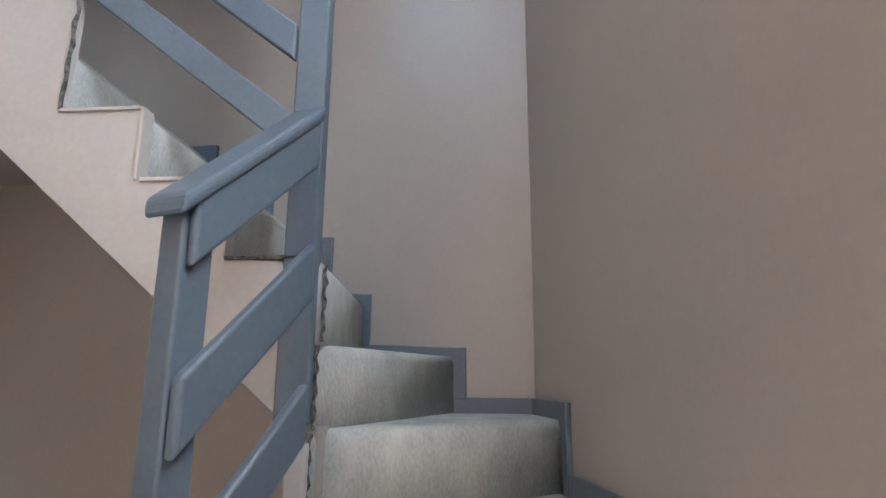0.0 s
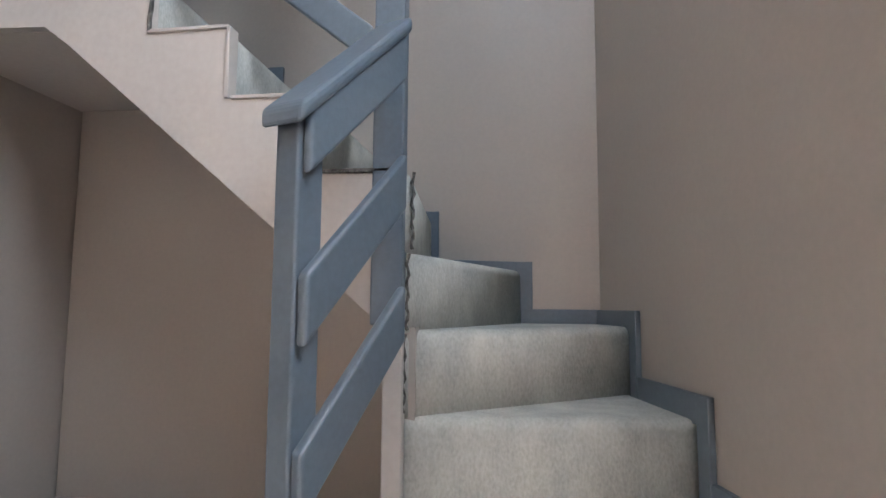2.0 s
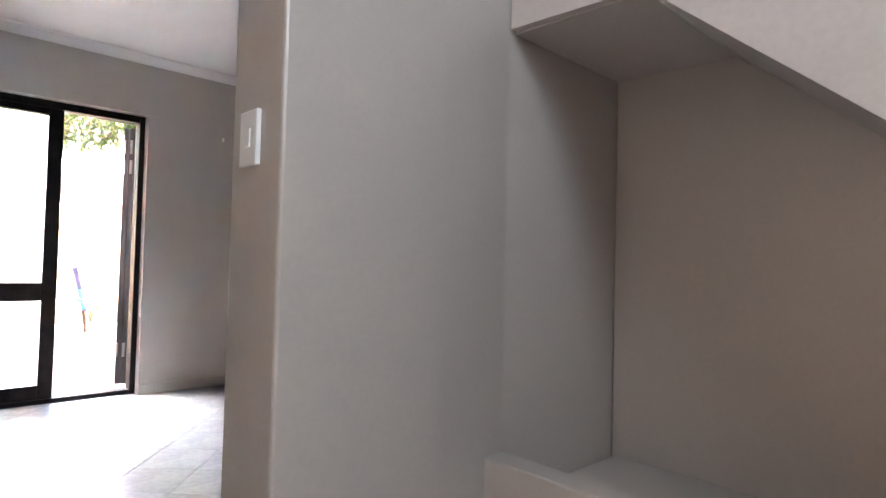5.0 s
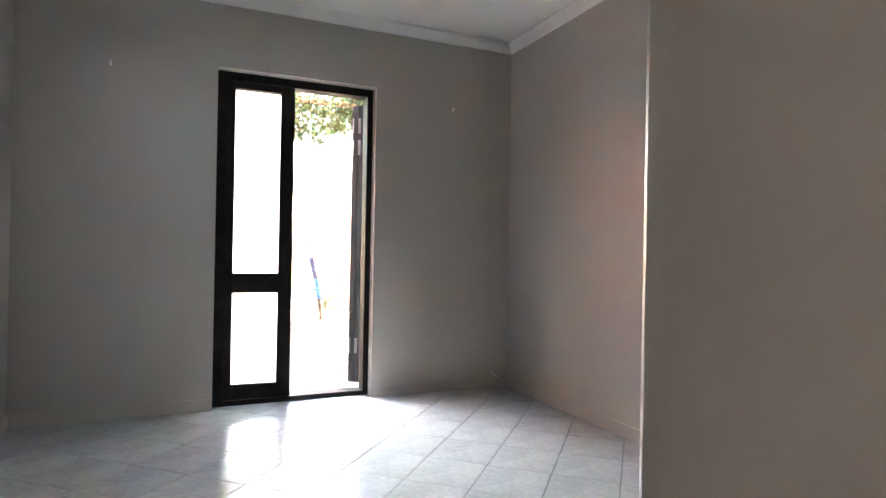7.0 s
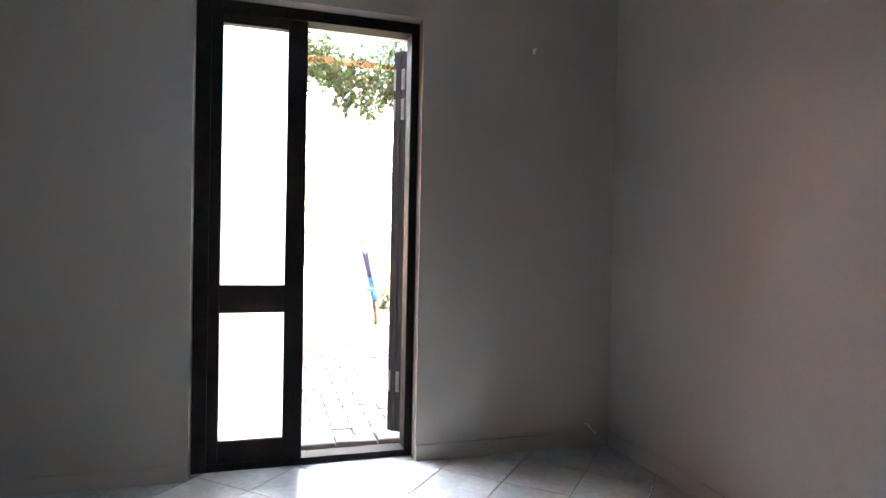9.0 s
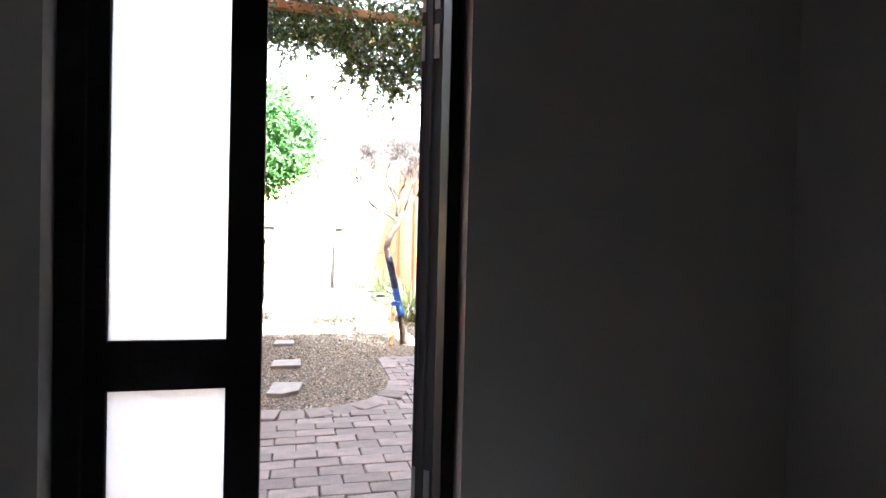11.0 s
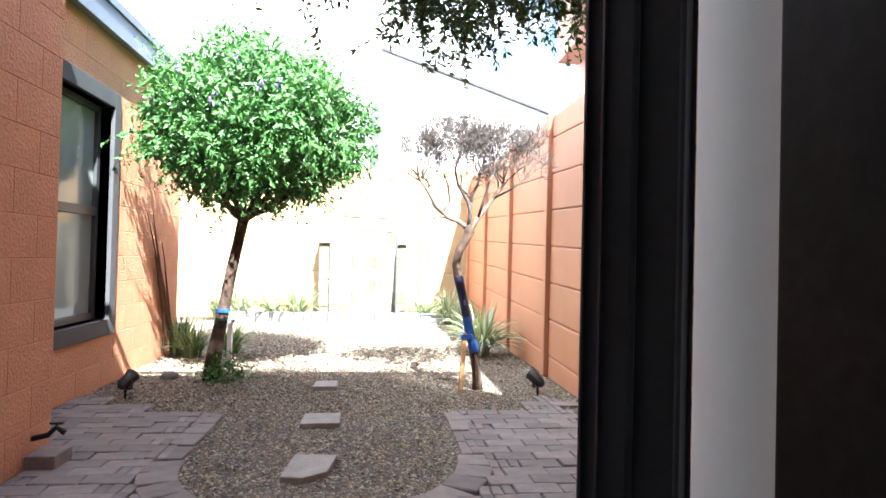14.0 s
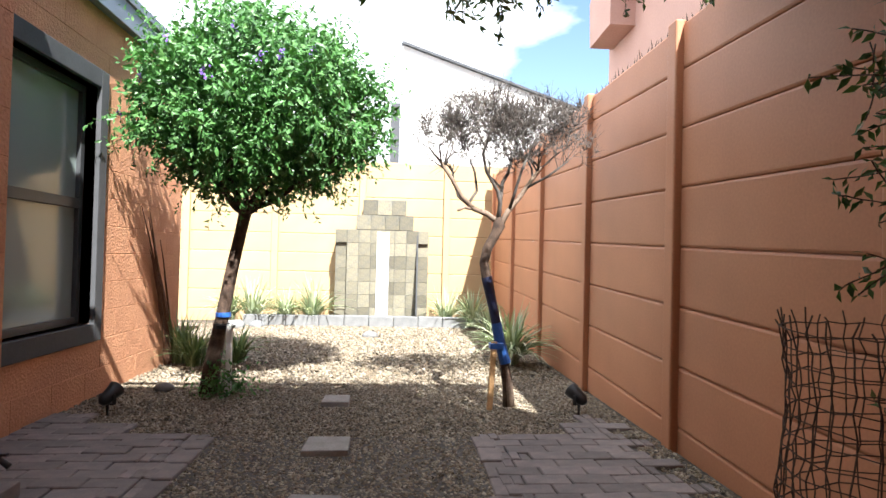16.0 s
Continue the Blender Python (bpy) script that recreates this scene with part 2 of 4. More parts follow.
box(bm, 0.986, 2.5, 0, 0.17, -0.1, FLOOR2)
box(bm, 1.05, 2.5, 0.17, 0.36, -0.1, FLOOR2)
box(bm, 0.986, 1.05, 0.17, 0.36, 2.112, FLOOR2)
box(bm, -0.024, 0.986, 0, 0.36, 2.112, FLOOR2)
structure("wall_north", bm, PLASTER, "smooth beige painted plaster wall with a door opening", "wall")
bm = bmesh.new()
box(bm, 2.04, 2.25, -3.455, 0, -0.1, 2.9)
structure("wall_east", bm, PLASTER, "smooth beige painted plaster wall of the room", "wall")
bm = bmesh.new()
box(bm, -1.28, -1.06, -3.455, 0, -0.1, 2.9)
structure("wall_west", bm, PLASTER, "smooth beige painted plaster wall of the room", "wall")
# wall between room and stair, its free end is the pier with the switch
bm = bmesh.new()
prism(bm, [(0.162, -3.690, -0.1), (0.30, -3.691, -0.1), (0.47, -3.684, -0.1), (0.63, -3.668, -0.1), (0.79, -3.640, -0.1), (0.955, -3.602, -0.1), (2.25, -3.586, -0.1), (2.25, -3.455, -0.1), (0.162, -3.455, -0.1)], (0, 0, FLOOR2 + 0.1))
pier = structure("wall_pier", bm, PLASTER, "beige painted wall end between room and stair with rounded corner", "wall", 0.008)
bm = bmesh.new()
# unseen end carried on to x -0.52 to block lamp spill into the room
box(bm, -4.6, -0.52, -3.685, -3.455, -0.1, FLOOR2)
structure("wall_hall_north", bm, PLASTER, "beige painted plaster wall of the hall", "wall")
bm = bmesh.new()
box(bm, -0.52, 0.162, -3.685, -3.455, 2.45, FLOOR2)
structure("wall_lintel", bm, PLASTER, "beige painted plaster above the opening", "wall")
bm = bmesh.new()
box(bm, 1.732, 1.95, -5.8, -3.62, -0.1, FLOOR2)
structure("wall_stair_back", bm, PLASTER, "pale beige painted wall behind the winding stair", "wall")
# skewed wall beside the stair
F = Vector((0.976, 0.22, 0)).normalized()
C = Vector((1.732, -5.527, 0))
side = Vector((F.y, -F.x, 0)) * 0.2
bm = bmesh.new()
def wall_piece(s0, s1, z0, z1):
    a, b = C - F * s0, C - F * s1
    prism(bm, [(*a.xy, z0), (*b.xy, z0), (*(b + side).xy, z0), (*(a + side).xy, z0)], (0, 0, z1 - z0))
for d in ((-0.2, 1.66, -0.1, FLOOR2), (1.66, 2.62, -0.1, 1.3), (1.66, 2.62, 3.6, FLOOR2), (2.62, 4.4, -0.1, FLOOR2),
          (5.8, 6.6, -0.1, FLOOR2), (4.4, 5.8, -0.1, 0.5), (4.4, 5.8, 2.3, FLOOR2)):
    wall_piece(*d)
structure("wall_south", bm, PLASTER, "warm beige painted wall beside the stair", "wall")
# unseen panels added behind both lamp openings, closing them to the sun
for nm, s0, s1, z0, z1 in (("lamp_backing_stair", 1.62, 2.66, 1.26, 3.64), ("lamp_backing_hall", 4.36, 5.84, 0.46, 2.34)):
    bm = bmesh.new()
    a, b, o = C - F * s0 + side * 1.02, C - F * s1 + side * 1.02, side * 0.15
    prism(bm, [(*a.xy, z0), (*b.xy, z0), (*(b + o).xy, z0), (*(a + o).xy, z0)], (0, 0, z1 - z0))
    structure(nm, bm, WHITE, "unseen white panel behind the added lamp", "window")
bm = bmesh.new()
box(bm, -4.9, -4.7, -7.2, -3.455, -0.1, FLOOR2)
structure("wall_hall_west", bm, PLASTER, "plain beige painted plaster wall of the hall", "wall")
block("ceiling_room", WHITE, "white painted room ceiling", "ceiling", -1.3, 2.25, -3.455, 0, 2.56, 2.7)
block("ceiling_hall", WHITE, "white painted hall ceiling", "ceiling", -4.9, -0.9, -7.2, -3.455, 2.6, 2.75)
block("ceiling_stair", WHITE, "white painted ceiling over the stairwell", "ceiling", -1.0, 1.95, -7.0, -3.455, 5.0, 5.2)
bm = bmesh.new()
box(bm, -1.1, -0.9, -7.0, -5.95, 2.6, 5.0); box(bm, -1.1, -0.9, -4.35, -3.455, 2.6, 5.0)
box(bm, -1.1, -0.9, -5.95, -4.35, 2.6, 3.9); box(bm, -1.1, -0.9, -5.95, -4.35, 4.9, 5.0)
structure("wall_landing_west", bm, PLASTER, "beige painted wall above the hall with an opening for the added lamp", "wall")
block("floor_slab", GROUT, "grey grouted floor bed under the tiles", "floor", -4.9, 2.25, -7.2, 0.12, -0.2, -0.004)

# unseen panel above the string, added to shade the wall behind the rails
block("wall_landing_shade", PLASTER, "unseen beige wall added to shade the upper flight", "wall", 0.95, 1.05, -4.90, -3.66, 2.75, 5.0)
# unseen block beyond the boundary, sized for the shadow edge on the gravel
block("sun_shadow_block", ORANGE, "unseen orange block added to shape the sun shadow", "wall", 2.56, 3.93, -7.0, 0.45, -0.1, 4.62)

# cornice of the room: a coved strip along the walls
def cornice(name, p, q, inward):
    bm = bmesh.new()
    p, q, n = Vector(p), Vector(q), Vector(inward)
    prof = [(0, 0), (0, -0.065), (0.012, -0.065), (0.02, -0.05), (0.045, -0.022), (0.06, -0.012), (0.06, 0)]
    prism(bm, [p + n * u + Vector((0, 0, v)) for u, v in prof], q - p)
    structure(name, bm, WHITE, "white moulded ceiling cornice", "trim")
cornice("trim_cornice_north", (-1.06, 0, 2.56), (2.04, 0, 2.56), (0, -1, 0))
cornice("trim_cornice_east", (2.04, -3.455, 2.56), (2.04, 0, 2.56), (-1, 0, 0))
cornice("trim_cornice_west", (-1.06, -3.455, 2.56), (-1.06, 0, 2.56), (1, 0, 0))
cornice("trim_cornice_south", (0.162, -3.455, 2.56), (2.04, -3.455, 2.56), (0, 1, 0))
# tile skirting
for nm, d in (("baseboard_north_a", (-1.06, -0.024, -0.012, 0.0, 0, 0.075)), ("baseboard_north_b", (0.986, 2.04, -0.012, 0, 0, 0.075)),
              ("baseboard_east", (2.028, 2.04, -3.455, -0.012, 0, 0.075)), ("baseboard_west", (-1.06, -1.048, -3.455, -0.012, 0, 0.075)),
              ("baseboard_south", (0.17, 2.028, -3.455, -3.443, 0, 0.075))):
    block(nm, PLASTER, "beige painted low skirting board", "baseboard", *d, bevel=0.003)

# ---------------------------------------------------------------- the stair
P = Vector((0.975, -4.985, 0))          # all winders meet at this newel
def tread_block(parent, outline, z, riser, name="step"):
    """A carpeted step with rounded nosing."""
    bm = bmesh.new()
    prism(bm, [(x, y, z - riser) for x, y in outline], (0, 0, riser))
    bmesh.ops.recalc_face_normals(bm, faces=bm.faces)
    top = [e for e in bm.edges if all(v.co.z > z - 0.001 for v in e.verts)]
    bmesh.ops.bevel(bm, geom=top, offset=0.028, segments=5, affect="EDGES", profile=0.5)
    return part(name, bm, CARPET, parent, "", 0, True)

stair = thing("winder_staircase", (1.2, -5.2, 0), "winding staircase with worn grey carpet and cream painted string", "staircase")
R0, R1, B2, B3 = (1.10, -5.668), (1.47, -5.586), (1.732, -5.26), (1.732, -4.935)
L = (0.985, -4.99)
wall_at = lambda x: -5.527 - (1.732 - x) * 0.2254
for i, x in enumerate((0.34, 0.575, 0.81)):
    xe = x + 0.5
    tread_block(stair, [(x, -5.0 + 0.16 * (0.95 - x)), (x + 0.03, wall_at(x)), (xe, wall_at(xe)), (xe, -5.0 + 0.1 * (0.95 - min(xe, 0.95)))], 0.215 + 0.183 * i, 0.215 if i == 0 else 0.183)
tread_block(stair, [L, R0, R1, (1.732, -5.527), (1.03, -4.96)], 0.765, 0.765)
tread_block(stair, [(0.99, -4.992), R1, (1.732, -5.527), B3, (1.02, -4.95)], 0.963, 0.2)
tread_block(stair, [(0.985, -5.0), B2, (1.732, -4.9), (1.0, -4.93)], 1.148, 0.19)
tread_block(stair, [(0.975, -5.012), B3, (1.732, -4.75), (0.985, -4.75)], 1.334, 0.19)
UP = [(-4.781, 1.525), (-4.548, 1.709), (-4.315, 1.893), (-4.082, 2.077), (-3.849, 2.261)]
for y, z in UP:
    y1 = min(y + 0.245, -3.605)
    tread_block(stair, [(0.985, y), (1.732, y), (1.732, y1), (0.985, y1)], z, 0.187)
# cream string with stepped top edge and straight soffit edge
prof = [(-4.985, 1.0), (-4.985, 1.328), (-4.781, 1.328)]
for y, z in UP[:2]:
    prof += [(y, z - 0.003), (y + 0.233, z - 0.003)]
prof[-1] = (-4.328, 1.706)
prof += [(-4.338, 2.745), (-3.605, 2.745), (-3.605, 1.758), (-4.03, 1.745), (-4.10, 1.69), (-4.93, 0.99)]
bm = bmesh.new()
prism(bm, [(0.955, y, z) for y, z in prof], (0.03, 0, 0))
part("string_board", bm, CREAM, stair, "cream painted cut string", 0.003)
# carpet edge trim along the notches
for (y, z) in [(-4.985, 1.334)] + UP[:2]:
    bm = bmesh.new()
    z0 = z - 0.184 if z > 1.4 else z - 0.02
    box(bm, 0.948, 0.99, y - 0.006, y + 0.004, z0, z)
    box(bm, 0.948, 0.99, y, y + 0.22 if z > 1.4 else -4.785, z - 0.004, z + 0.005)
    part("carpet_edge", bm, CARPET_EDGE if z < 1.4 else CREAM, stair, "pale frayed carpet edge", 0.0015)
bm = bmesh.new()
tube(bm, [(0.952 + 0.002 * math.sin(k * 2.1), -4.332 - 0.0006 * k + 0.003 * math.sin(k * 1.9), 1.71 + 0.03 * k) for k in range(16)], [0.006 + 0.0015 * math.sin(k * 3.3) for k in range(16)], 6)
part("carpet_edge", bm, CARPET_EDGE, stair, "dark frayed carpet edge")
# soffit under flight
bm = bmesh.new()
prism(bm, [(0.985, y, z) for y, z in [(-3.585, 1.752), (-4.03, 1.745), (-4.10, 1.69), (-4.96, 0.965), (-4.96, 1.08), (-4.08, 1.82), (-3.585, 1.87)]], (0.75, 0, 0))
structure("ceiling_soffit", bm, CREAM, "smooth painted soffit under the stair flight", "ceiling")
# closing side of the lower winders
bm = bmesh.new()
box(bm, 0.945, 0.982, -5.0, -4.955, 0, 0.94)
part("end_board", bm, CREAM, stair, "narrow cream end board", 0.004)

# frayed carpet ends beside the newel
for z0, z1, y in ((0.78, 0.955, -5.0), (0.965, 1.14, -5.006), (1.15, 1.33, -5.016)):
    bm = bmesh.new()
    tube(bm, [(0.968 + 0.003 * math.sin(k * 2.3 + z0 * 9), y + 0.003 * math.sin(k * 1.7), z0 + (z1 - z0) * k / 14) for k in range(15)], [0.0035 + 0.001 * math.sin(k * 3.1 + z0) for k in range(15)], 6)
    part("carpet_edge", bm, CARPET_EDGE, stair, "dark frayed carpet edge")

# niche under the flight
bm = bmesh.new()
prism(bm, [(1.60, -3.60, -0.1), (1.60, -3.60, 1.80), (1.60, -4.08, 1.78), (1.60, -5.05, 0.95), (1.60, -5.05, -0.1)], (0.13, 0, 0))
structure("wall_niche_back", bm, PLASTER, "shaded beige wall at the back of the stair niche", "wall")
bm = bmesh.new()
prism(bm, [(1.0, -5.02, -0.1), (1.0, -5.02, 0.97), (1.6, -5.02, 0.97), (1.6, -5.02, -0.1)], (0, 0.05, 0))
structure("wall_niche_side", bm, PLASTER, "shaded beige side of the stair niche", "wall")
block("niche_floor", PLASTER, "beige painted raised floor of the niche", "floor", 0.93, 1.6, -4.97, -3.61, 0.0, 0.335)
block("niche_ledge", PLASTER, "low beige plastered lip in front of the niche", "ledge", 0.862, 0.95, -4.95, -3.612, 0.0, 0.482, bevel=0.006)

# stepped blue-grey skirting along the winders
skirt = thing("stepped_skirting", (1.6, -5.5, 0.9), "blue-grey painted stepped skirting along the winding stair", "skirting")
def strip(p, q, drop, n):
    bm = bmesh.new()
    p, q = Vector(p), Vector(q)
    proud = 0.017 if drop > 0.1 else 0.014
    prism(bm, [p, q, q - Vector((0, 0, drop)), p - Vector((0, 0, drop))], Vector(n).normalized() * proud)
    part("skirting_strip", bm, BLUE, skirt, "", 0.002)
strip((1.731, -5.527, 1.012), (1.731, -5.238, 1.012), 0.07, (-1, 0, 0))
strip((1.731, -5.296, 1.178), (1.731, -5.245, 1.176), 0.17, (-1, 0, 0))
strip((1.731, -5.296, 1.176), (1.731, -4.905, 1.190), 0.07, (-1, 0, 0))
strip((1.731, -4.963, 1.362), (1.731, -4.905, 1.360), 0.18, (-1, 0, 0))
strip((1.731, -4.963, 1.360), (1.731, -4.75, 1.375), 0.07, (-1, 0, 0))
for i, (y, z) in enumerate(UP[:3]):
    strip((1.731, y - 0.035, z + 0.045), (1.731, y + 0.02, z + 0.045), 0.2, (-1, 0, 0))
    strip((1.731, y - 0.035, z + 0.045), (1.731, y + 0.22, z + 0.045), 0.06, (-1, 0, 0))
nS = Vector((-F.y, F.x, 0))
ws = lambda x, z: Vector((x, wall_at(x) + 0.001, z))
strip(ws(1.405, 1.011), ws(1.731, 1.011), 0.07, nS)
strip(ws(1.405, 1.011), ws(1.455, 1.011), 0.26, nS)
strip(ws(1.035, 0.823), ws(1.44, 0.823), 0.07, nS)
strip(ws(1.035, 0.823), ws(1.085, 0.823), 0.30, nS)
for x, z in ((0.78, 0.64), (0.545, 0.457), (0.31, 0.274)):
    strip(ws(x, z), ws(x + 0.27, z), 0.07, nS)
    strip(ws(x, z), ws(x + 0.05, z), 0.27, nS)

# balustrade: two newels, sloping boards, capped handrail
bal = thing("stair_balustrade", (0.6, -4.87, 0), "blue-grey painted timber balustrade with sloping boards and capped handrail", "balustrade")
U = Vector((0.419, -0.147, 0)).normalized()
V = Vector((-U.y, U.x, 0))
N1 = Vector((0.575, -4.870, 0))
SL = 0.885
def along(u, v, z):
    return N1 + U * u + V * v + Vector((0, 0, z))
def sloped(name, u0, u1, v0, v1, zb, zt, label="", bevel=0.008):
    bm = bmesh.new()
    prism(bm, [along(u0, v0, zb + u0 * SL), along(u1, v0, zb + u1 * SL), along(u1, v0, zt + u1 * SL), along(u0, v0, zt + u0 * SL)], V * (v1 - v0))
    part(name, bm, BLUE, bal, label, bevel, False, 3)
M = Matrix.Translation(N1) @ Matrix.Rotation(math.atan2(U.y, U.x), 4, "Z")
bm = bmesh.new(); box(bm, 0.003, 0.070, -0.03, 0.022, 0.0, 1.345, M)
part("newel_post", bm, BLUE, bal, "", 0.006, False, 3)
bm = bmesh.new(); box(bm, 0.948, 0.994, -4.997, -4.922, 0.975, 2.75)
part("newel_post", bm, BLUE, bal, "", 0.006, False, 3)
sloped("handrail_cap", -0.024, 0.324, -0.062, 0.036, 1.333, 1.371, "rounded handrail cap", 0.012)
sloped("top_board", 0.010, 0.318, -0.052, -0.031, 1.228, 1.340)
sloped("middle_board", 0.006, 0.318, -0.055, -0.031, 0.943, 1.064)
sloped("lower_board", 0.004, 0.318, -0.055, -0.031, 0.664, 0.782)
def upper_board(zb, zt):
    bm = bmesh.new()
    y0, y1, s = -4.918, -3.70, 0.79
    prism(bm, [(0.945, y0, zb), (0.945, y1, zb + (y1 - y0) * s), (0.945, y1, zt + (y1 - y0) * s), (0.945, y0, zt)], (0.022, 0, 0))
    part("upper_board", bm, BLUE, bal, "", 0.006, False, 3)
upper_board(1.588, 1.683)
upper_board(1.820, 1.917)

# light switch on the wall end
sw = thing("light_switch", (0.162, -3.56, 1.29), "white plastic light switch plate on the wall end", "switch")
bm = bmesh.new(); box(bm, 0.150, 0.162, -3.600, -3.520, 1.232, 1.352)
plate = part("plate", bm, PLASTIC, sw, "", 0.003)
bm = bmesh.new(); box(bm, 0.1475, 0.151, -3.572, -3.548, 1.272, 1.312)
part("rocker", bm, PLASTIC, plate, "", 0.0015)

# small wall hooks left in the plaster
for x, y, z, n in ((-0.60, 0, 2.046, (0, -1, 0)), (1.56, 0, 2.02, (0, -1, 0)), (2.04, -1.56, 1.953, (-1, 0, 0))):
    bm = bmesh.new()
    n = Vector(n); p = Vector((x, y, z))
    tube(bm, [p, p + n * 0.018, p + n * 0.022 + Vector((0, 0, 0.012))], 0.006, 6)
    box(bm, x - 0.006 - abs(n.x) * 0.002, x + 0.006 + abs(n.x) * 0.002 * 0, y - 0.004, y + 0.004 * 0, z - 0.014, z + 0.014)
    tagged(part("wall_plug", bm, PLASTIC), "small white plug stub fixed in beige plaster", "wall plug", "wall plugs")

bm = bmesh.new(); tube(bm, [(1.90, 0.0, 0.115), (1.90, -0.02, 0.12), (1.915, -0.035, 0.10), (1.94, -0.045, 0.075)], 0.004, 6)
tagged(part("cable_stub", bm, PLASTIC), "short pale cable end sticking out above the skirting", "cable")

# ---------------------------------------------------------------- garden door
def rect_frame(name, x0, x1, z0, z1, y0, y1, wl, wr, wb, wt, parent, material=DARK, label="", m=None):
    """Four timber members round an opening, as one part."""
    bm = bmesh.new()
    box(bm, x0, x0 + wl, y0, y1, z0, z1, m)
    box(bm, x1 - wr, x1, y0, y1, z0, z1, m)
    if wb:
        box(bm, x0 + wl, x1 - wr, y0 + 0.001, y1 - 0.001, z0, z0 + wb, m)
    box(bm, x0 + wl, x1 - wr, y0 + 0.001, y1 - 0.001, z1 - wt, z1, m)
    return part(name, bm, material, parent, label, 0.003)

door = tagged(new("door_1"), "dark timber double door with frosted panes, one leaf open", "door", "", "structure")
rect_frame("door_frame", -0.022, 0.984, 0.0, 2.110, 0.07, 0.17, 0.062, 0.039, 0.032, 0.052, door)
def leaf(name, m, label):
    lf = tagged(new(name), label)
    lf.parent = door
    rect_frame("leaf_frame", 0.0, 0.422, 0.029, 2.064, 0.0, 0.042, 0.053, 0.088, 0.098, 0.05, lf)
    bm = bmesh.new(); box(bm, 0.051, 0.336, 0.002, 0.040, 0.712, 0.838)
    part("lock_rail", bm, DARK, lf, "", 0.003)
    for z0, z1 in ((0.125, 0.718), (0.832, 2.006)):
        bm = bmesh.new(); box(bm, 0.046, 0.340, 0.017, 0.023, z0, z1)
        g = part("pane", bm, FROSTED, lf, "white frosted glass pane")
        g.visible_shadow = False
    lf.matrix_basis = m
    return lf
closed = leaf("leaf", pose(0.0345, 0.09, 0), "closed dark timber leaf with two frosted panes")
opened = leaf("leaf", pose(1.09, 0.40, 0, 0, 0, 3), "dark timber leaf folded back outside")
# lock edge on the closed leaf
bm = bmesh.new(); box(bm, 0.4568, 0.4595, 0.098, 0.122, 0.93, 1.11)
part("lock_plate", bm, STEEL, door, "steel lock faceplate", 0.001)
for z in (0.955, 1.04, 1.095):
    bm = bmesh.new(); tube(bm, [(0.4595, 0.11, z), (0.461, 0.11, z)], 0.005, 10)
    part("screw", bm, STEEL, door)
bm = bmesh.new(); box(bm, 1.044, 1.0495, 0.172, 0.415, -0.05, 2.11)
part("outer_reveal", bm, NEIGHBOUR, door, "white painted outer reveal")
# folded security gate standing beside the opening
gate = thing("folded_gate", (0.955, 0.37, 0), "dark steel security gate folded beside the door opening", "security gate")
G = pose(0.986, 0.341, 0, 0, 0, 135)
for u0, u1, d0, d1 in ((0.0, 0.034, 0.0, 0.033), (0.037, 0.062, -0.005, 0.028), (0.064, 0.080, 0.0, 0.033)):
    bm = bmesh.new(); box(bm, u0, u1, -d1, -d0, 0.03, 2.06, G)
    part("upright", bm, FRAME, gate, "", 0.004)
for z in (0.24, 1.70, 1.86):
    bm = bmesh.new(); box(bm, 0.012, 0.032, 0.0, 0.006, z, z + 0.11, G); box(bm, 0.066, 0.078, 0.0, 0.006, z, z + 0.11, G)
    part("hinge_plate", bm, STEEL, gate, "bright steel hinge plate", 0.001)

# ---------------------------------------------------------------- outside shell
block("facade_upper", ORANGE, "orange plastered upper storey of the house", "wall", -4.0, 2.3, 0.362, 0.45, 2.75, FLOOR2)
bm = bmesh.new()
box(bm, -1.3, -0.04, 0.362, 0.38, -0.1, 2.75); box(bm, 1.055, 2.37, 0.362, 0.38, -0.1, 2.75); box(bm, -0.04, 1.055, 0.362, 0.38, 2.14, 2.75)
structure("facade_lower", bm, ORANGE, "orange rough plastered outer face round the garden door", "wall")
block("roof_slab", FASCIA, "grey roof edge of the two-storey house", "roof", -4.2, 2.35, -7.3, 0.50, FLOOR2, 5.44)
near = block("wing_near", ORANGE, "orange rough plastered wall of the house wing", "wall", -4.0, -0.915, 0.362, 3.19, -0.1, 3.4)

# wing with the window
bm = bmesh.new()
W0, W1, WZ0, WZ1 = 3.62, 4.84, 0.50, 2.19
box(bm, -1.60, -1.367, 3.19, W0, -0.1, 2.75); box(bm, -1.60, -1.367, W1, 6.56, -0.1, 2.75)
box(bm, -1.60, -1.367, W0, W1, -0.1, WZ0); box(bm, -1.60, -1.367, W0, W1, WZ1, 2.75)
box(bm, -4.0, -1.6, 6.36, 6.56, -0.1, 2.75)
wing = structure("wall_wing", bm, ORANGE, "orange rough plastered block wall with a window opening", "wall")
# room back wall behind the panes, in the grout's dark grey
block("wing_room", GROUT, "plain dark grey room wall behind the window", "wall", -3.2, -3.1, 3.2, 6.3, 0, 2.7)
block("wing_ceiling", WHITE, "white ceiling inside the wing", "ceiling", -3.1, -1.6, 3.3, 6.3, 2.5, 2.6)
win = tagged(new("window_1"), "charcoal window with an upper and a lower pane", "window", "", "structure")
bm = bmesh.new()
for d in ((W0 - 0.11, W0, WZ0 - 0.13, WZ1 + 0.13), (W1, W1 + 0.11, WZ0 - 0.13, WZ1 + 0.13), (W0, W1, WZ0 - 0.13, WZ0), (W0, W1, WZ1, WZ1 + 0.13)):
    box(bm, -1.50, -1.335, *d)
part("surround", bm, BAND, win, "charcoal plaster surround", 0.006)
def yframe(y0, y1, z0, z1, x0, x1, w, name):
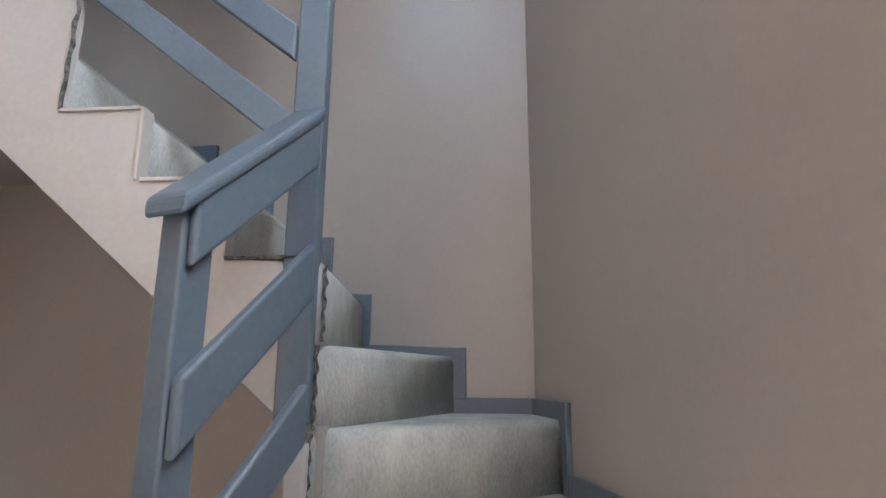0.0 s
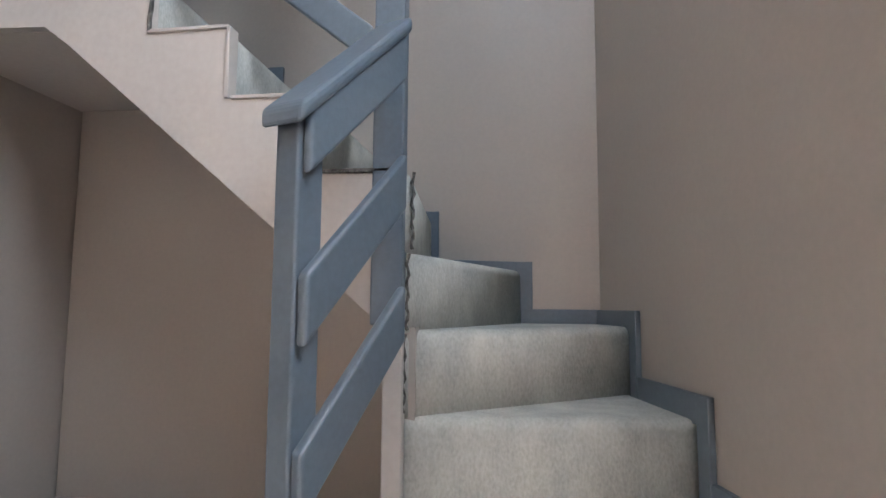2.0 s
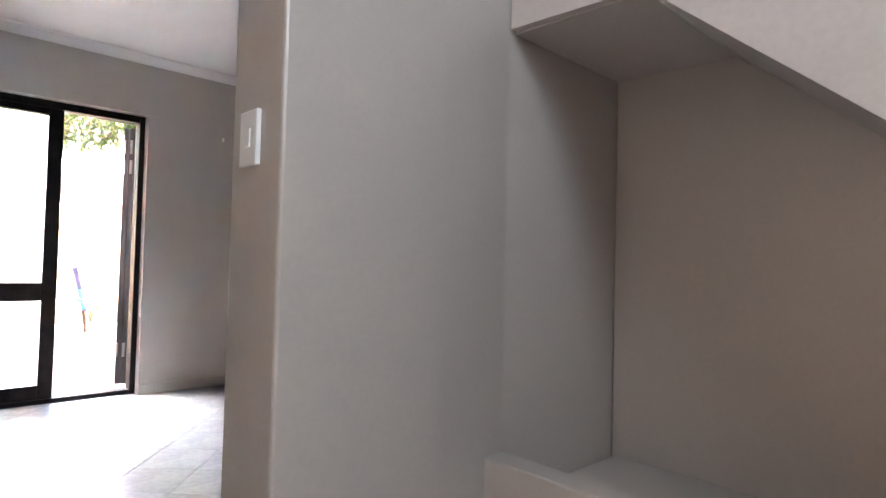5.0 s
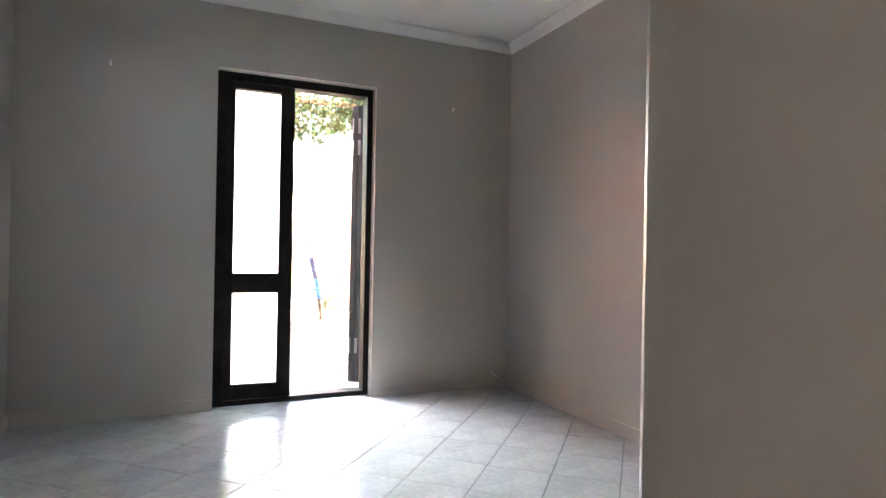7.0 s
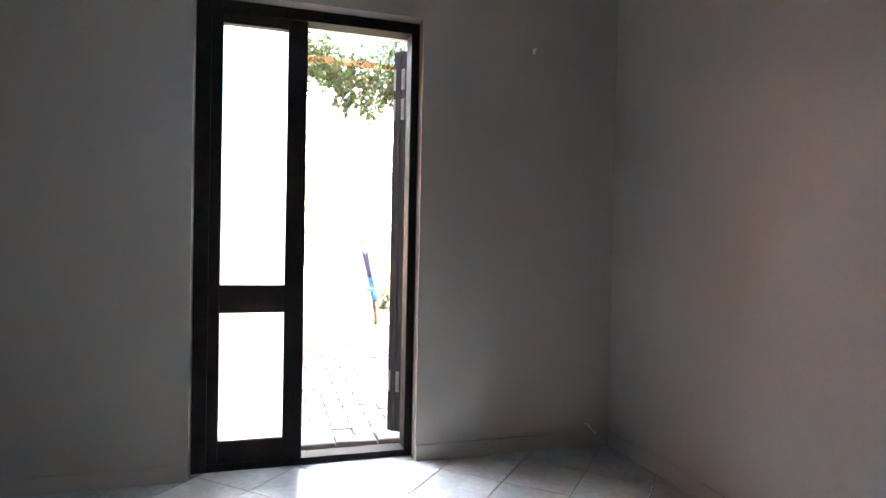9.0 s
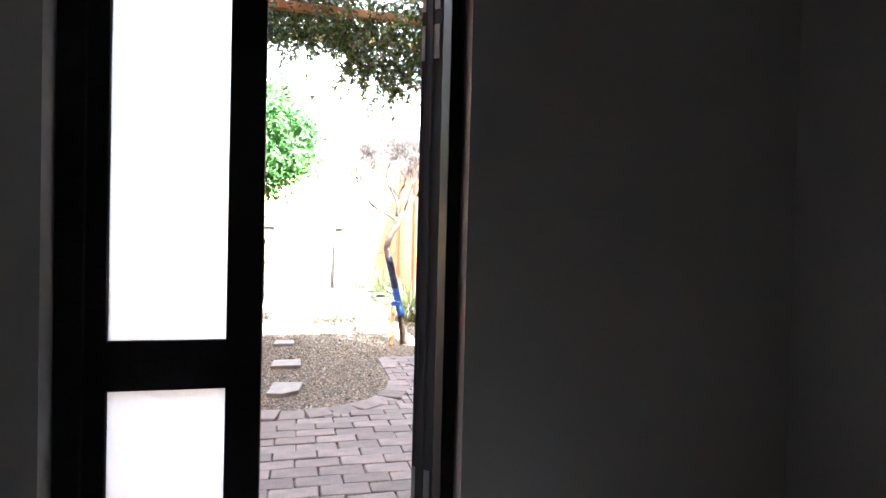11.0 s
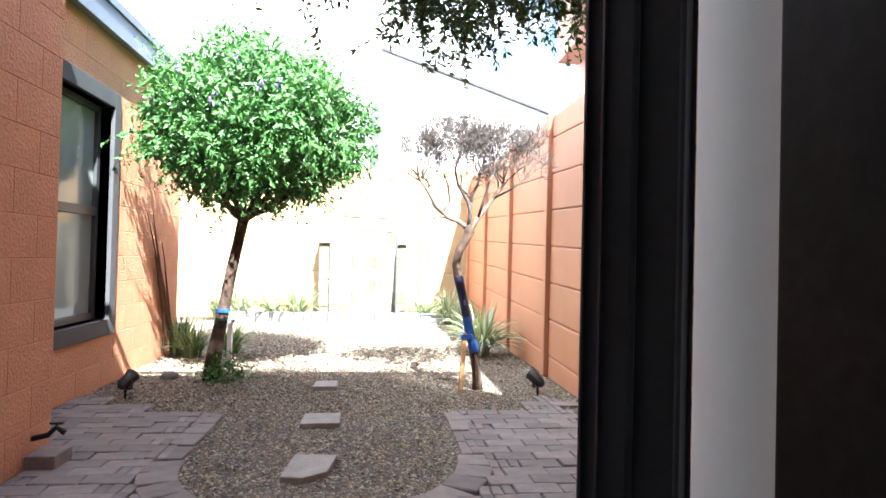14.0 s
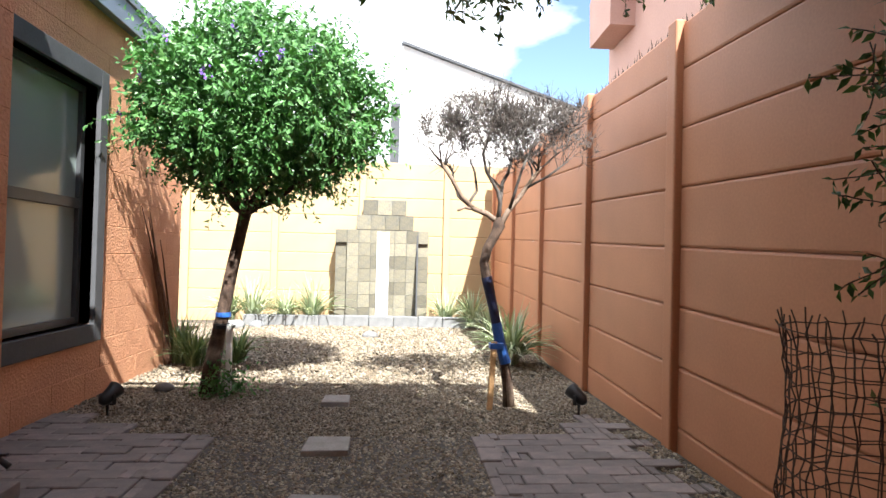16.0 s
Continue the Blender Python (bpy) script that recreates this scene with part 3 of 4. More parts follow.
    bm = bmesh.new()
    box(bm, x0, x1, y0, y0 + w, z0, z1); box(bm, x0, x1, y1 - w, y1, z0, z1)
    box(bm, x0 + 0.001, x1 - 0.001, y0 + w, y1 - w, z0, z0 + w); box(bm, x0 + 0.001, x1 - 0.001, y0 + w, y1 - w, z1 - w, z1)
    part(name, bm, FRAME, win, "", 0.003)
yframe(W0, W1, WZ0, WZ1, -1.50, -1.44, 0.05, "window_frame")
bm = bmesh.new(); box(bm, -1.495, -1.435, W0 + 0.05, W1 - 0.05, 1.315, 1.385)
part("transom", bm, FRAME, win, "", 0.004)
for z0, z1 in ((WZ0 + 0.05, 1.315), (1.385, WZ1 - 0.05)):
    bm = bmesh.new(); box(bm, -1.475, -1.469, W0 + 0.05, W1 - 0.05, z0, z1)
    part("pane", bm, WINDOW, win, "tinted glass pane").visible_shadow = False
bm = bmesh.new()
box(bm, -4.0, -1.28, 3.195, 6.62, 2.75, 2.80)
box(bm, -1.30, -1.265, 3.195, 6.64, 2.72, 2.90)
box(bm, -1.30, -1.245, 3.195, 6.65, 2.90, 2.97)
box(bm, -4.0, -1.30, 6.61, 6.64, 2.72, 2.95)
structure("roof_wing", bm, FASCIA, "blue-grey metal fascia and flat roof edge", "roof", 0.004)

# ---------------------------------------------------------------- ground
GZ = -0.02
block("ground", SOIL, "brown gravelly ground of the yard", "ground", -45, 45, 0.17, 90, -0.30, -0.055)

# ---------------------------------------------------------------- boundary walls of precast panels and posts
def precast_wall(name, label, material, start, step, n, axis, z_top, ph, base, rise, face):
    """Slotted posts with stacked panels; every panel and post is a piece of its own."""
    w = thing(name, (*start, 0), label, "boundary wall", "", "structure")
    meshes = {}
    def piece(kind, dims, bevel, lean=0.0, lean_top=0.0):
        key = (kind, tuple(round(b - a, 4) for a, b in zip(dims[0::2], dims[1::2])), lean_top)
        cx, cy, cz = dims[0], dims[2], dims[4]
        if key not in meshes:
            bm = bmesh.new(); box(bm, 0, dims[1] - cx, 0, dims[3] - cy, 0, dims[5] - cz)
            for v in bm.verts:
                if v.co.y > 0.5 * (dims[3] - cy):
                    v.co.z += lean_top if v.co.z > 0.5 * (dims[5] - cz) else lean
            meshes[key] = finish(kind, bm, material, bevel, False, 2)
        ob = new(kind, meshes[key])
        ob.parent = w
        ob.matrix_basis = Matrix.Translation(Vector((cx, cy, cz)) - w.matrix_basis.translation)
    for i in range(n + 1):
        c = start[0 if axis == "x" else 1] + i * step
        if axis == "y":
            piece("post", (face, face + 0.13, c - 0.055, c + 0.055, -0.1, z_top(max(i - 1, 0)) + 0.02), 0.012)
        else:
            piece("post", (c - 0.055, c + 0.055, face, face + 0.13, -0.1, z_top(max(i - 1, 0)) + 0.02), 0.012)
        if i == n:
            break
        z0, top = base + rise * i - ph, z_top(i)
        while z0 + ph < top - 0.05:
            z0 += ph
            if axis == "y":
                last = z0 + ph >= top - 0.05
                piece("panel", (face + 0.045, face + 0.09, c + 0.045, c + step - 0.045, z0, (top if last else z0 + ph) - 0.0006), 0.016, rise, 0.0 if last else rise)
            else:
                piece("panel", (c + 0.045, c + step - 0.045, face + 0.045, face + 0.09, z0, min(z0 + ph, top) - 0.0006), 0.014)
    return w

precast_wall("wall_boundary_east", "tall orange painted precast concrete panel wall with posts", PANEL, (2.377, 0.685), 1.5435, 6, "y", lambda i: 2.43, 0.345, -0.38, 0.062, 2.377)
precast_wall("wall_boundary_north", "orange precast concrete panel wall with posts, sunlight in its colour", SUNLIT_PANEL, (-3.97, 10.16), 1.405, 5, "x", lambda i: 2.61, 0.313, -0.174, 0.0, 10.16)
# cable and spikes on top of the side wall
bm = bmesh.new()
rng = random.Random(4)
y = 0.9
while y < 9.9:
    z = 2.425
    tube(bm, [(2.44, y, z), (2.44 + rng.uniform(-0.02, 0.02), y + rng.uniform(-0.02, 0.02), z + rng.uniform(0.03, 0.07))], [0.006, 0.001], 4)
    y += rng.uniform(0.03, 0.07)
tagged(part("wall_spikes", bm, RUST), "row of thin dark spikes along the wall top", "spikes", "", "stuff")

# ---------------------------------------------------------------- neighbours beyond the walls
nb = thing("white_house", (-1.0, 16, 0), "white rendered neighbouring house with sloping gable", "house")
bm = bmesh.new(); prism(bm, [(-9, 17, -0.05), (6.2, 17, -0.05), (7.6, 17, 4.95), (0.9, 17, 7.1), (0.9, 17, 3.6), (-9, 17, 3.6)], (0, 6, 0))
part("wall", bm, NEIGHBOUR, nb)
bm = bmesh.new(); prism(bm, [(0.85, 16.85, 7.10), (0.9, 16.85, 7.16), (8.0, 16.85, 4.86), (7.97, 16.85, 4.82)], (0, 0.25, 0))
part("verge_board", bm, BAND, nb, "dark sloping verge board")
bm = bmesh.new(); box(bm, 0.60, 0.86, 16.9, 17.0, 1.5, 5.4)
part("downpipe_panel", bm, BAND, nb, "grey upright panel")
ph = thing("pink_house", (5.0, 6, 0), "pink rendered neighbouring house above the panel wall", "house")
bm = bmesh.new(); box(bm, 3.95, 9, -1.0, 9.0, -0.05, 5.6)
part("wall", bm, PINK, ph)
bm = bmesh.new(); prism(bm, [(3.60, 8.05, 4.24), (3.60, 8.86, 4.20), (3.60, 8.90, 4.85), (3.60, 8.5, 5.6), (3.60, -1, 5.6), (3.60, -1, 5.0), (3.60, 8.05, 5.0)], (0.4, 0, 0))
part("eave", bm, PINK, ph, "boxed pink eave")

# ---------------------------------------------------------------- slate-clad garden feature
ft = thing("slate_fountain", (0.56, 10.0, 0), "stepped slate-clad wall fountain with pale water chute", "fountain")
FY = 9.72
ts = 0.2
slate_meshes = {}
def slate(x, z, w=ts, h=ts, y=FY, mt=SLATE, nm="slate_tile"):
    key = (round(w, 3), round(h, 3), mt.name)
    if key not in slate_meshes:
        bm = bmesh.new(); box(bm, 0.0015, w - 0.0015, -0.012, 0, 0.0015, h - 0.0015)
        slate_meshes[key] = finish(nm, bm, mt, 0.003, False, 1)
    ob = new(nm, slate_meshes[key])
    ob.parent = ft
    ob.matrix_basis = Matrix.Translation(Vector((x, y, z)) - ft.matrix_basis.translation)
bm = bmesh.new()
box(bm, 0.05, 1.15, FY, FY + 0.35, -0.05, 1.455); box(bm, 0.19, 1.08, FY, FY + 0.35, 1.455, 1.69); box(bm, 0.285, 0.96, FY, FY + 0.35, 1.69, 1.93)
box(bm, -0.13, 0.05, FY + 0.06, FY + 0.35, -0.05, 1.455); box(bm, 1.15, 1.325, FY + 0.06, FY + 0.35, -0.05, 1.455)
part("core", bm, KERB, ft)
# pale chute, and a dark fin added for the triangular shadow on the slates
bm = bmesh.new(); box(bm, 0.515, 0.705, FY - 0.035, FY, 0.03, 1.42)
part("water_chute", bm, NEIGHBOUR, ft, "pale smooth water chute", 0.004)
bm = bmesh.new(); prism(bm, [(1.14, FY, 0.0), (1.14, FY - 0.24, 0.0), (1.14, FY - 0.23, 0.30), (1.14, FY, 1.44)], (0.02, 0, 0))
part("shadow_fin", bm, BAND, ft, "dark sloping fin added for the shadow on the slate")
TW, TH = 1.12 / 6, 0.203
for r in range(7):
    z = 0.030 + r * TH
    for c in range(6):
        x = 0.045 + c * TW
        if c != 3 and c != 2 or r == 6:
            slate(x, z, TW, TH)
        elif c == 2:
            slate(x, z, 0.515 - x, TH)
        else:
            slate(0.705, z, x + TW - 0.705, TH)
    slate(-0.135, z, 0.18, TH, FY + (0.0 if r == 6 else 0.055)); slate(1.165, z, 0.165, TH, FY + (0.0 if r == 6 else 0.055))
for c in range(4):
    slate(0.188 + c * 0.2235, 1.455, 0.2235, 0.232)
for c in range(3):
    slate(0.283 + c * 0.227, 1.69, 0.227, 0.24)
# low block edging in front of the fountain bed
edge = thing("block_edging", (0.3, 9.45, 0), "low grey concrete block edging of the back bed", "edging")
bm = bmesh.new(); box(bm, 0, 0.37, 0, 0.16, 0, 0.17)
em = finish("edging_block", bm, KERB, 0.012)
for i in range(10):
    ob = new("edging_block", em)
    ob.parent = edge
    ob.matrix_basis = Matrix.Translation((-1.75 + i * 0.376, 0.02 * math.sin(i * 2.1), -0.05)) @ Matrix.Rotation(0.03 * math.sin(i * 5.3), 4, "Z")

# ---------------------------------------------------------------- plants
def leaf_mesh(name, centres, normals, sizes, material, fold=0.25, ratio=0.42):
    """Many small folded leaves as one mesh."""
    verts, faces = [], []
    for p, n, s in zip(centres, normals, sizes):
        d = n.normalized()
        a = d.orthogonal().normalized()
        a.rotate(Matrix.Rotation(rng.uniform(0, math.tau), 3, d))
        t = (d * rng.uniform(0.2, 1.0) + a * rng.uniform(0.5, 1.0) + Vector((0, 0, rng.uniform(-0.7, 0.1)))).normalized()
        w = t.cross(d + a * 0.01)
        if w.length < 1e-4:
            continue
        w.normalize()
        u = w.cross(t)
        k = len(verts)
        verts += [p, p + t * s * 0.45 + w * s * ratio * 0.5 + u * s * fold * 0.3, p + t * s + u * s * -0.12, p + t * s * 0.45 - w * s * ratio * 0.5 + u * s * fold * 0.3, p + t * s * 0.5]
        faces += [(k, k + 1, k + 4), (k + 1, k + 2, k + 4), (k, k + 4, k + 3), (k + 4, k + 2, k + 3)]
    return raw(name, verts, faces, material)

def grow(bm, p, d, length, r, depth, rngx, tips, spread=0.6, up=0.15, shrink=0.74, sides=6, bound=None):
    """Forking limbs, thinner at each fork; the ends are kept."""
    pts, rad = [p.copy()], [r]
    q = p.copy()
    n = 4
    for i in range(n):
        d = (d + Vector((rngx.gauss(0, 0.14), rngx.gauss(0, 0.14), rngx.gauss(0.02, 0.10)))).normalized()
        q = q + d * length / n
        if bound and not bound(q) and i > 0:
            break
        pts.append(q.copy()); rad.append(r * (1 - 0.3 * (i + 1) / n))
    if len(pts) > 1:
        tube(bm, pts, rad, sides)
    tips.append((q.copy(), d.copy(), depth))
    if depth == 0 or (bound and not bound(q)):
        return
    for k in range(rngx.choice((2, 2, 3)) if depth > 1 else 3):
        side = d.orthogonal().normalized()
        side.rotate(Matrix.Rotation(rngx.uniform(0, math.tau), 3, d))
        nd = (d * (1 - spread * 0.4) + side * spread * rngx.uniform(0.6, 1.2) + Vector((0, 0, up))).normalized()
        grow(bm, q, nd, length * shrink * rngx.uniform(0.8, 1.15), rad[-1] * 0.72, depth - 1, rngx, tips, spread, up, shrink, max(3, sides - 1), bound)

# green standard tree
rng = random.Random(11)
tree = thing("standard_tree", (-0.60, 5.08, -0.03), "clipped round-headed tree with glossy green leaves and violet flowers", "tree")
bm = bmesh.new()
tube(bm, [(-0.60, 5.08, -0.05), (-0.575, 5.08, 0.2), (-0.525, 5.09, 0.5), (-0.46, 5.10, 0.9), (-0.40, 5.10, 1.2), (-0.37, 5.10, 1.36)], [0.075, 0.062, 0.05, 0.047, 0.044, 0.048], 10)
part("trunk", bm, BARK, tree, "", 0, True)
bm = bmesh.new(); tips = []
CC, CR = Vector((-0.26, 5.10, 2.11)), Vector((0.885, 0.87, 0.655))
inside = lambda q: ((q.x - CC.x) / CR.x) ** 2 + ((q.y - CC.y) / CR.y) ** 2 + ((q.z - CC.z) / CR.z) ** 2 < 0.85 or q.z < 1.6
for d in ((-0.7, 0.1, 0.8), (0.9, 0.1, 0.35), (0.5, 0.6, 0.7), (0.2, -0.8, 0.6), (-0.2, 0.5, 0.9), (-0.5, -0.6, 0.6), (0.8, -0.5, 0.5)):
    grow(bm, Vector((-0.37, 5.10, 1.33)), Vector(d).normalized(), 0.42, 0.028, 4, rng, tips, 0.65, 0.1, 0.78, 6, inside)
part("branching", bm, BARK, tree, "brown forking branches", 0, True)
cs, ns, ss = [], [], []
def crown_point(shell):
    v = Vector((rng.gauss(0, 1), rng.gauss(0, 1), rng.gauss(0, 1))).normalized()
    if v.z < -0.45 and rng.random() < 0.15:
        v.z = -v.z * 0.5; v.normalize()
    lump = 1 + 0.20 * noise.noise(v * 2.4) + 0.12 * noise.noise(v * 6.0 + Vector((3, 1, 2)))
    r = rng.uniform(shell, 1.0) ** 0.6 * lump
    return CC + Vector((v.x * CR.x, v.y * CR.y, v.z * CR.z * (1.06 if v.z > 0 else 0.92))) * r, v
for i in range(3000):
    p, v = crown_point(0.45 if i % 3 else 0.1)
    g = rng.randint(7, 13)
    dirn = (v + Vector((rng.gauss(0, 0.5), rng.gauss(0, 0.5), rng.gauss(0.1, 0.5)))).normalized()
    for k in range(g):
        cs.append(p + dirn * (k * 0.013) + Vector((rng.gauss(0, 0.018), rng.gauss(0, 0.018), rng.gauss(0, 0.018))))
        ns.append((dirn + Vector((rng.gauss(0, 0.6), rng.gauss(0, 0.6), rng.gauss(0, 0.6)))).normalized())
        ss.append(rng.uniform(0.038, 0.088))
# long loose shoots that break the outline
for i in range(330):
    p, v = crown_point(0.93)
    d = (v + Vector((0, 0, 1.1 if v.z > -0.1 else -0.8)) + Vector((rng.gauss(0, 0.3), rng.gauss(0, 0.3), 0))).normalized()
    for k in range(rng.randint(6, 18)):
        cs.append(p + d * k * 0.019); ns.append((d + Vector((rng.gauss(0, 0.9), rng.gauss(0, 0.9), rng.gauss(0, 0.5)))).normalized()); ss.append(rng.uniform(0.03, 0.055))
crown = leaf_mesh("crown", cs, ns, ss, LEAF)
crown.parent = tree; crown.matrix_parent_inverse = tree.matrix_basis.inverted(); tagged(crown, "dense crown of small glossy leaves")
cs, ns, ss = [], [], []
for i in range(26):
    p, v = crown_point(0.98)
    for k in range(9):
        cs.append(p + v * 0.03 + Vector((rng.gauss(0, 0.012), rng.gauss(0, 0.012), rng.gauss(0, 0.02)))); ns.append(v); ss.append(rng.uniform(0.018, 0.03))
fl = leaf_mesh("flowers", cs, ns, ss, FLOWER, 0.1, 0.9)
fl.parent = crown; tagged(fl, "small violet flower clusters", "", "", "stuff")
# ground sprouts at its foot
def strap_clump(name, place, n, length, label, seed, spread=0.9, width=0.016, material=STRAP):
    r = random.Random(seed)
    verts, faces = [], []
    for i in range(n):
        a = r.uniform(0, math.tau); lean = r.uniform(0.15, spread); ln = length * r.uniform(0.55, 1.1)
        d = Vector((math.cos(a), math.sin(a), 0)); s = Vector((-math.sin(a), math.cos(a), 0))
        base = Vector(place) + d * r.uniform(0, 0.06) + s * r.uniform(-0.05, 0.05)
        k = len(verts); N = 6
        for j in range(N + 1):
            t = j / N
            p = base + d * (ln * lean * (t ** 1.5)) + Vector((0, 0, ln * (t * (1 - 0.25 * lean) - 0.62 * lean * t ** 2.6)))
            w = width * (1 - t ** 2.2) * (0.6 + 0.6 * min(1, t * 4)) * 0.7
            fold = Vector((0, 0, w * 0.5))
            verts += [p + s * w + fold, p, p - s * w + fold]
            if j:
                q = k + 3 * j
                faces += [(q - 3, q - 2, q + 1, q), (q - 2, q - 1, q + 2, q + 1)]
    ob = raw(name, verts, faces, material)
    return tagged(ob, label, "plant", "strap-leaved clumps in the gravel")
lbl = "clump of pale striped strap leaves in the gravel"
strap_clump("strap_plant", (2.0, 6.35, -0.03), 190, 0.78, lbl, 1, 1.05, 0.018)
strap_clump("strap_plant", (2.12, 8.4, -0.03), 120, 0.62, lbl, 2, 1.0)
strap_clump("strap_plant", (2.0, 9.35, 0.0), 130, 0.8, lbl, 3)
strap_clump("strap_plant", (1.62, 9.70, 0.0), 90, 0.75, lbl, 4)
strap_clump("strap_plant", (-0.45, 9.65, 0.0), 140, 0.9, lbl, 5)
strap_clump("strap_plant", (-0.85, 9.65, 0.0), 110, 0.7, lbl, 6)
strap_clump("strap_plant", (-1.35, 9.65, 0.0), 130, 0.88, lbl, 7)
strap_clump("strap_plant", (-1.72, 9.7, 0.0), 100, 0.7, lbl, 8)
GREENST = island_mat("green_strap_leaves", [(0.08, 0.13, 0.05), (0.15, 0.22, 0.09), (0.32, 0.37, 0.20)], 0.5, 0.2)
strap_clump("strap_plant", (-1.05, 6.1, -0.03), 80, 0.54, "clump of green strap leaves against the house wall", 9, 0.9, 0.014, GREENST)
strap_clump("strap_plant", (-1.22, 6.25, -0.03), 50, 0.62, "tall green strap leaves against the house wall", 10, 0.4, 0.014, GREENST)
strap_clump("strap_plant", (-0.72, 6.3, -0.03), 70, 0.5, "clump of green strap leaves beside the tree", 12, 0.9, 0.014, GREENST)
# thin brown stems close along the wing wall, for the dark streaks on it
STREAK_BROWN = mat("brown_wall_stems", (0.16, 0.075, 0.04), 0.9, scale=20, amount=0.2, fine=120)
bm = bmesh.new(); rr = random.Random(3)
for i in range(16):
    y0, ht = 6.28 + rr.gauss(0, 0.07), rr.uniform(0.6, 1.5)
    lean = rr.uniform(0.28, 0.55)
    pts = [(-1.335 + 0.02 * rr.random(), y0 - ht * lean * (t / 6) ** 1.2, -0.03 + ht * t / 6) for t in range(7)]
    tube(bm, pts, [0.012 * (1 - (t / 6.5) ** 2) + 0.001 for t in range(7)], 5)
tagged(part("wall_streak_stems", bm, STREAK_BROWN), "thin brown stems laid as dark streaks on the orange house wall", "plant")
cs, ns, ss = [], [], []
rng = random.Random(21)
for i in range(420):
    p = Vector((-0.45 + rng.gauss(0, 0.11), 4.98 + rng.gauss(0, 0.07), -0.03 + abs(rng.gauss(0, 0.10)))); cs.append(p); ns.append(Vector((rng.gauss(0, 1), rng.gauss(0, 1), 1))); ss.append(rng.uniform(0.03, 0.06))
tagged(leaf_mesh("weed_tuft", cs, ns, ss, LEAF), "low green weeds round the tree foot", "plant", "", "stuff")
# stake and tie of the green tree
st = thing("tree_stake", (-0.50, 5.0, -0.05), "short weathered timber stake tied to the tree trunk", "stake", "tree stakes")
bm = bmesh.new(); box(bm, -0.455, -0.415, 4.98, 5.02, -0.05, 0.49)
part("post", bm, NEIGHBOUR, st, "pale timber post", 0.004)
def ring(bm, c, r, h, thick=0.006):
    tube(bm, [Vector(c) - Vector((0, 0, h / 2)), Vector(c) + Vector((0, 0, h / 2))], [r + thick, r + thick], 14)
bm = bmesh.new(); ring(bm, (-0.512, 5.09, 0.555), 0.052, 0.035); part("tie", bm, TIE, st, "blue plastic tie")
bm = bmesh.new(); ring(bm, (-0.525, 5.09, 0.47), 0.054, 0.04); box(bm, -0.53, -0.41, 4.995, 5.06, 0.46, 0.48); part("strap", bm, BLACK, st, "black rubber strap")

NAVY = mat("navy_plastic_wrap", (0.012, 0.018, 0.06), 0.5, scale=30, amount=0.3, fine=140)
# bare tree
rng = random.Random(5)
bare = thing("bare_tree", (1.64, 4.70, -0.03), "leafless tree with crooked trunk and dense dry twigs", "tree")
def on_tree(pts, y0=0.0, y1=0.0):
    """Limb points given as x, z; the limb leans from depth y0 to y1."""
    n = len(pts) - 1
    return [Vector((x, 4.66 + y0 + (y1 - y0) * k / n, z)) for k, (x, z) in enumerate(pts)]
PALE = mat("pale_bark_and_sun_patch", (0.27, 0.20, 0.15), 0.9, spots=(0.17, 0.12, 0.085), scale=16, amount=0.2, fine=140, bump=0.5)
bm = bmesh.new()
tube(bm, [(1.645, 4.70, -0.06), (1.632, 4.69, 0.10), (1.60, 4.67, 0.27), (1.565, 4.66, 0.40), (1.50, 4.66, 0.70), (1.455, 4.66, 0.88), (1.43, 4.66, 1.0), (1.455, 4.66, 1.11), (1.505, 4.66, 1.20), (1.535, 4.66, 1.27), (1.52, 4.66, 1.33)], [0.046, 0.040, 0.036, 0.033, 0.032, 0.037, 0.034, 0.037, 0.036, 0.046, 0.03], 10)
part("trunk", bm, BARK, bare, "", 0, True)
# pale strip at the trunk foot: sunlight on the bark put into colour
bm = bmesh.new()
tube(bm, [(1.652, 4.672, -0.05), (1.640, 4.658, 0.10), (1.607, 4.640, 0.26)], [0.030, 0.026, 0.010], 8)
part("sun_patch", bm, PALE, bare, "pale strip of painted sunlight on the trunk foot", 0, True)
limbs = [(on_tree([(1.525, 1.30), (1.44, 1.355), (1.345, 1.385), (1.25, 1.47), (1.17, 1.60), (1.09, 1.71)], 0, -0.10), 0.022, PALE),
         (on_tree([(1.545, 1.27), (1.60, 1.38), (1.69, 1.49), (1.785, 1.625), (1.86, 1.72)], 0, 0.08), 0.022, PALE),
         (on_tree([(1.34, 1.385), (1.27, 1.39), (1.22, 1.365)], -0.03, -0.12), 0.013, PALE),
         (on_tree([(1.33, 1.39), (1.235, 1.48), (1.205, 1.60), (1.20, 1.70)], -0.04, 0.16), 0.012, TWIG),
         (on_tree([(1.52, 1.30), (1.535, 1.43), (1.505, 1.52), (1.42, 1.64), (1.385, 1.76), (1.40, 1.83)], 0, -0.18), 0.016, TWIG),
         (on_tree([(1.30, 1.42), (1.365, 1.52), (1.35, 1.66), (1.32, 1.75)], -0.05, 0.05), 0.011, TWIG),
         (on_tree([(1.53, 1.30), (1.55, 1.47), (1.57, 1.60), (1.62, 1.68), (1.655, 1.80)], 0, 0.18), 0.017, TWIG),
         (on_tree([(1.61, 1.39), (1.64, 1.52), (1.67, 1.66), (1.70, 1.76)], 0.02, -0.16), 0.013, TWIG),
         (on_tree([(1.56, 1.55), (1.48, 1.66), (1.50, 1.78)], 0.06, 0.26), 0.010, TWIG),
         (on_tree([(1.79, 1.63), (1.80, 1.72), (1.78, 1.80)], 0.06, 0.22), 0.010, TWIG),
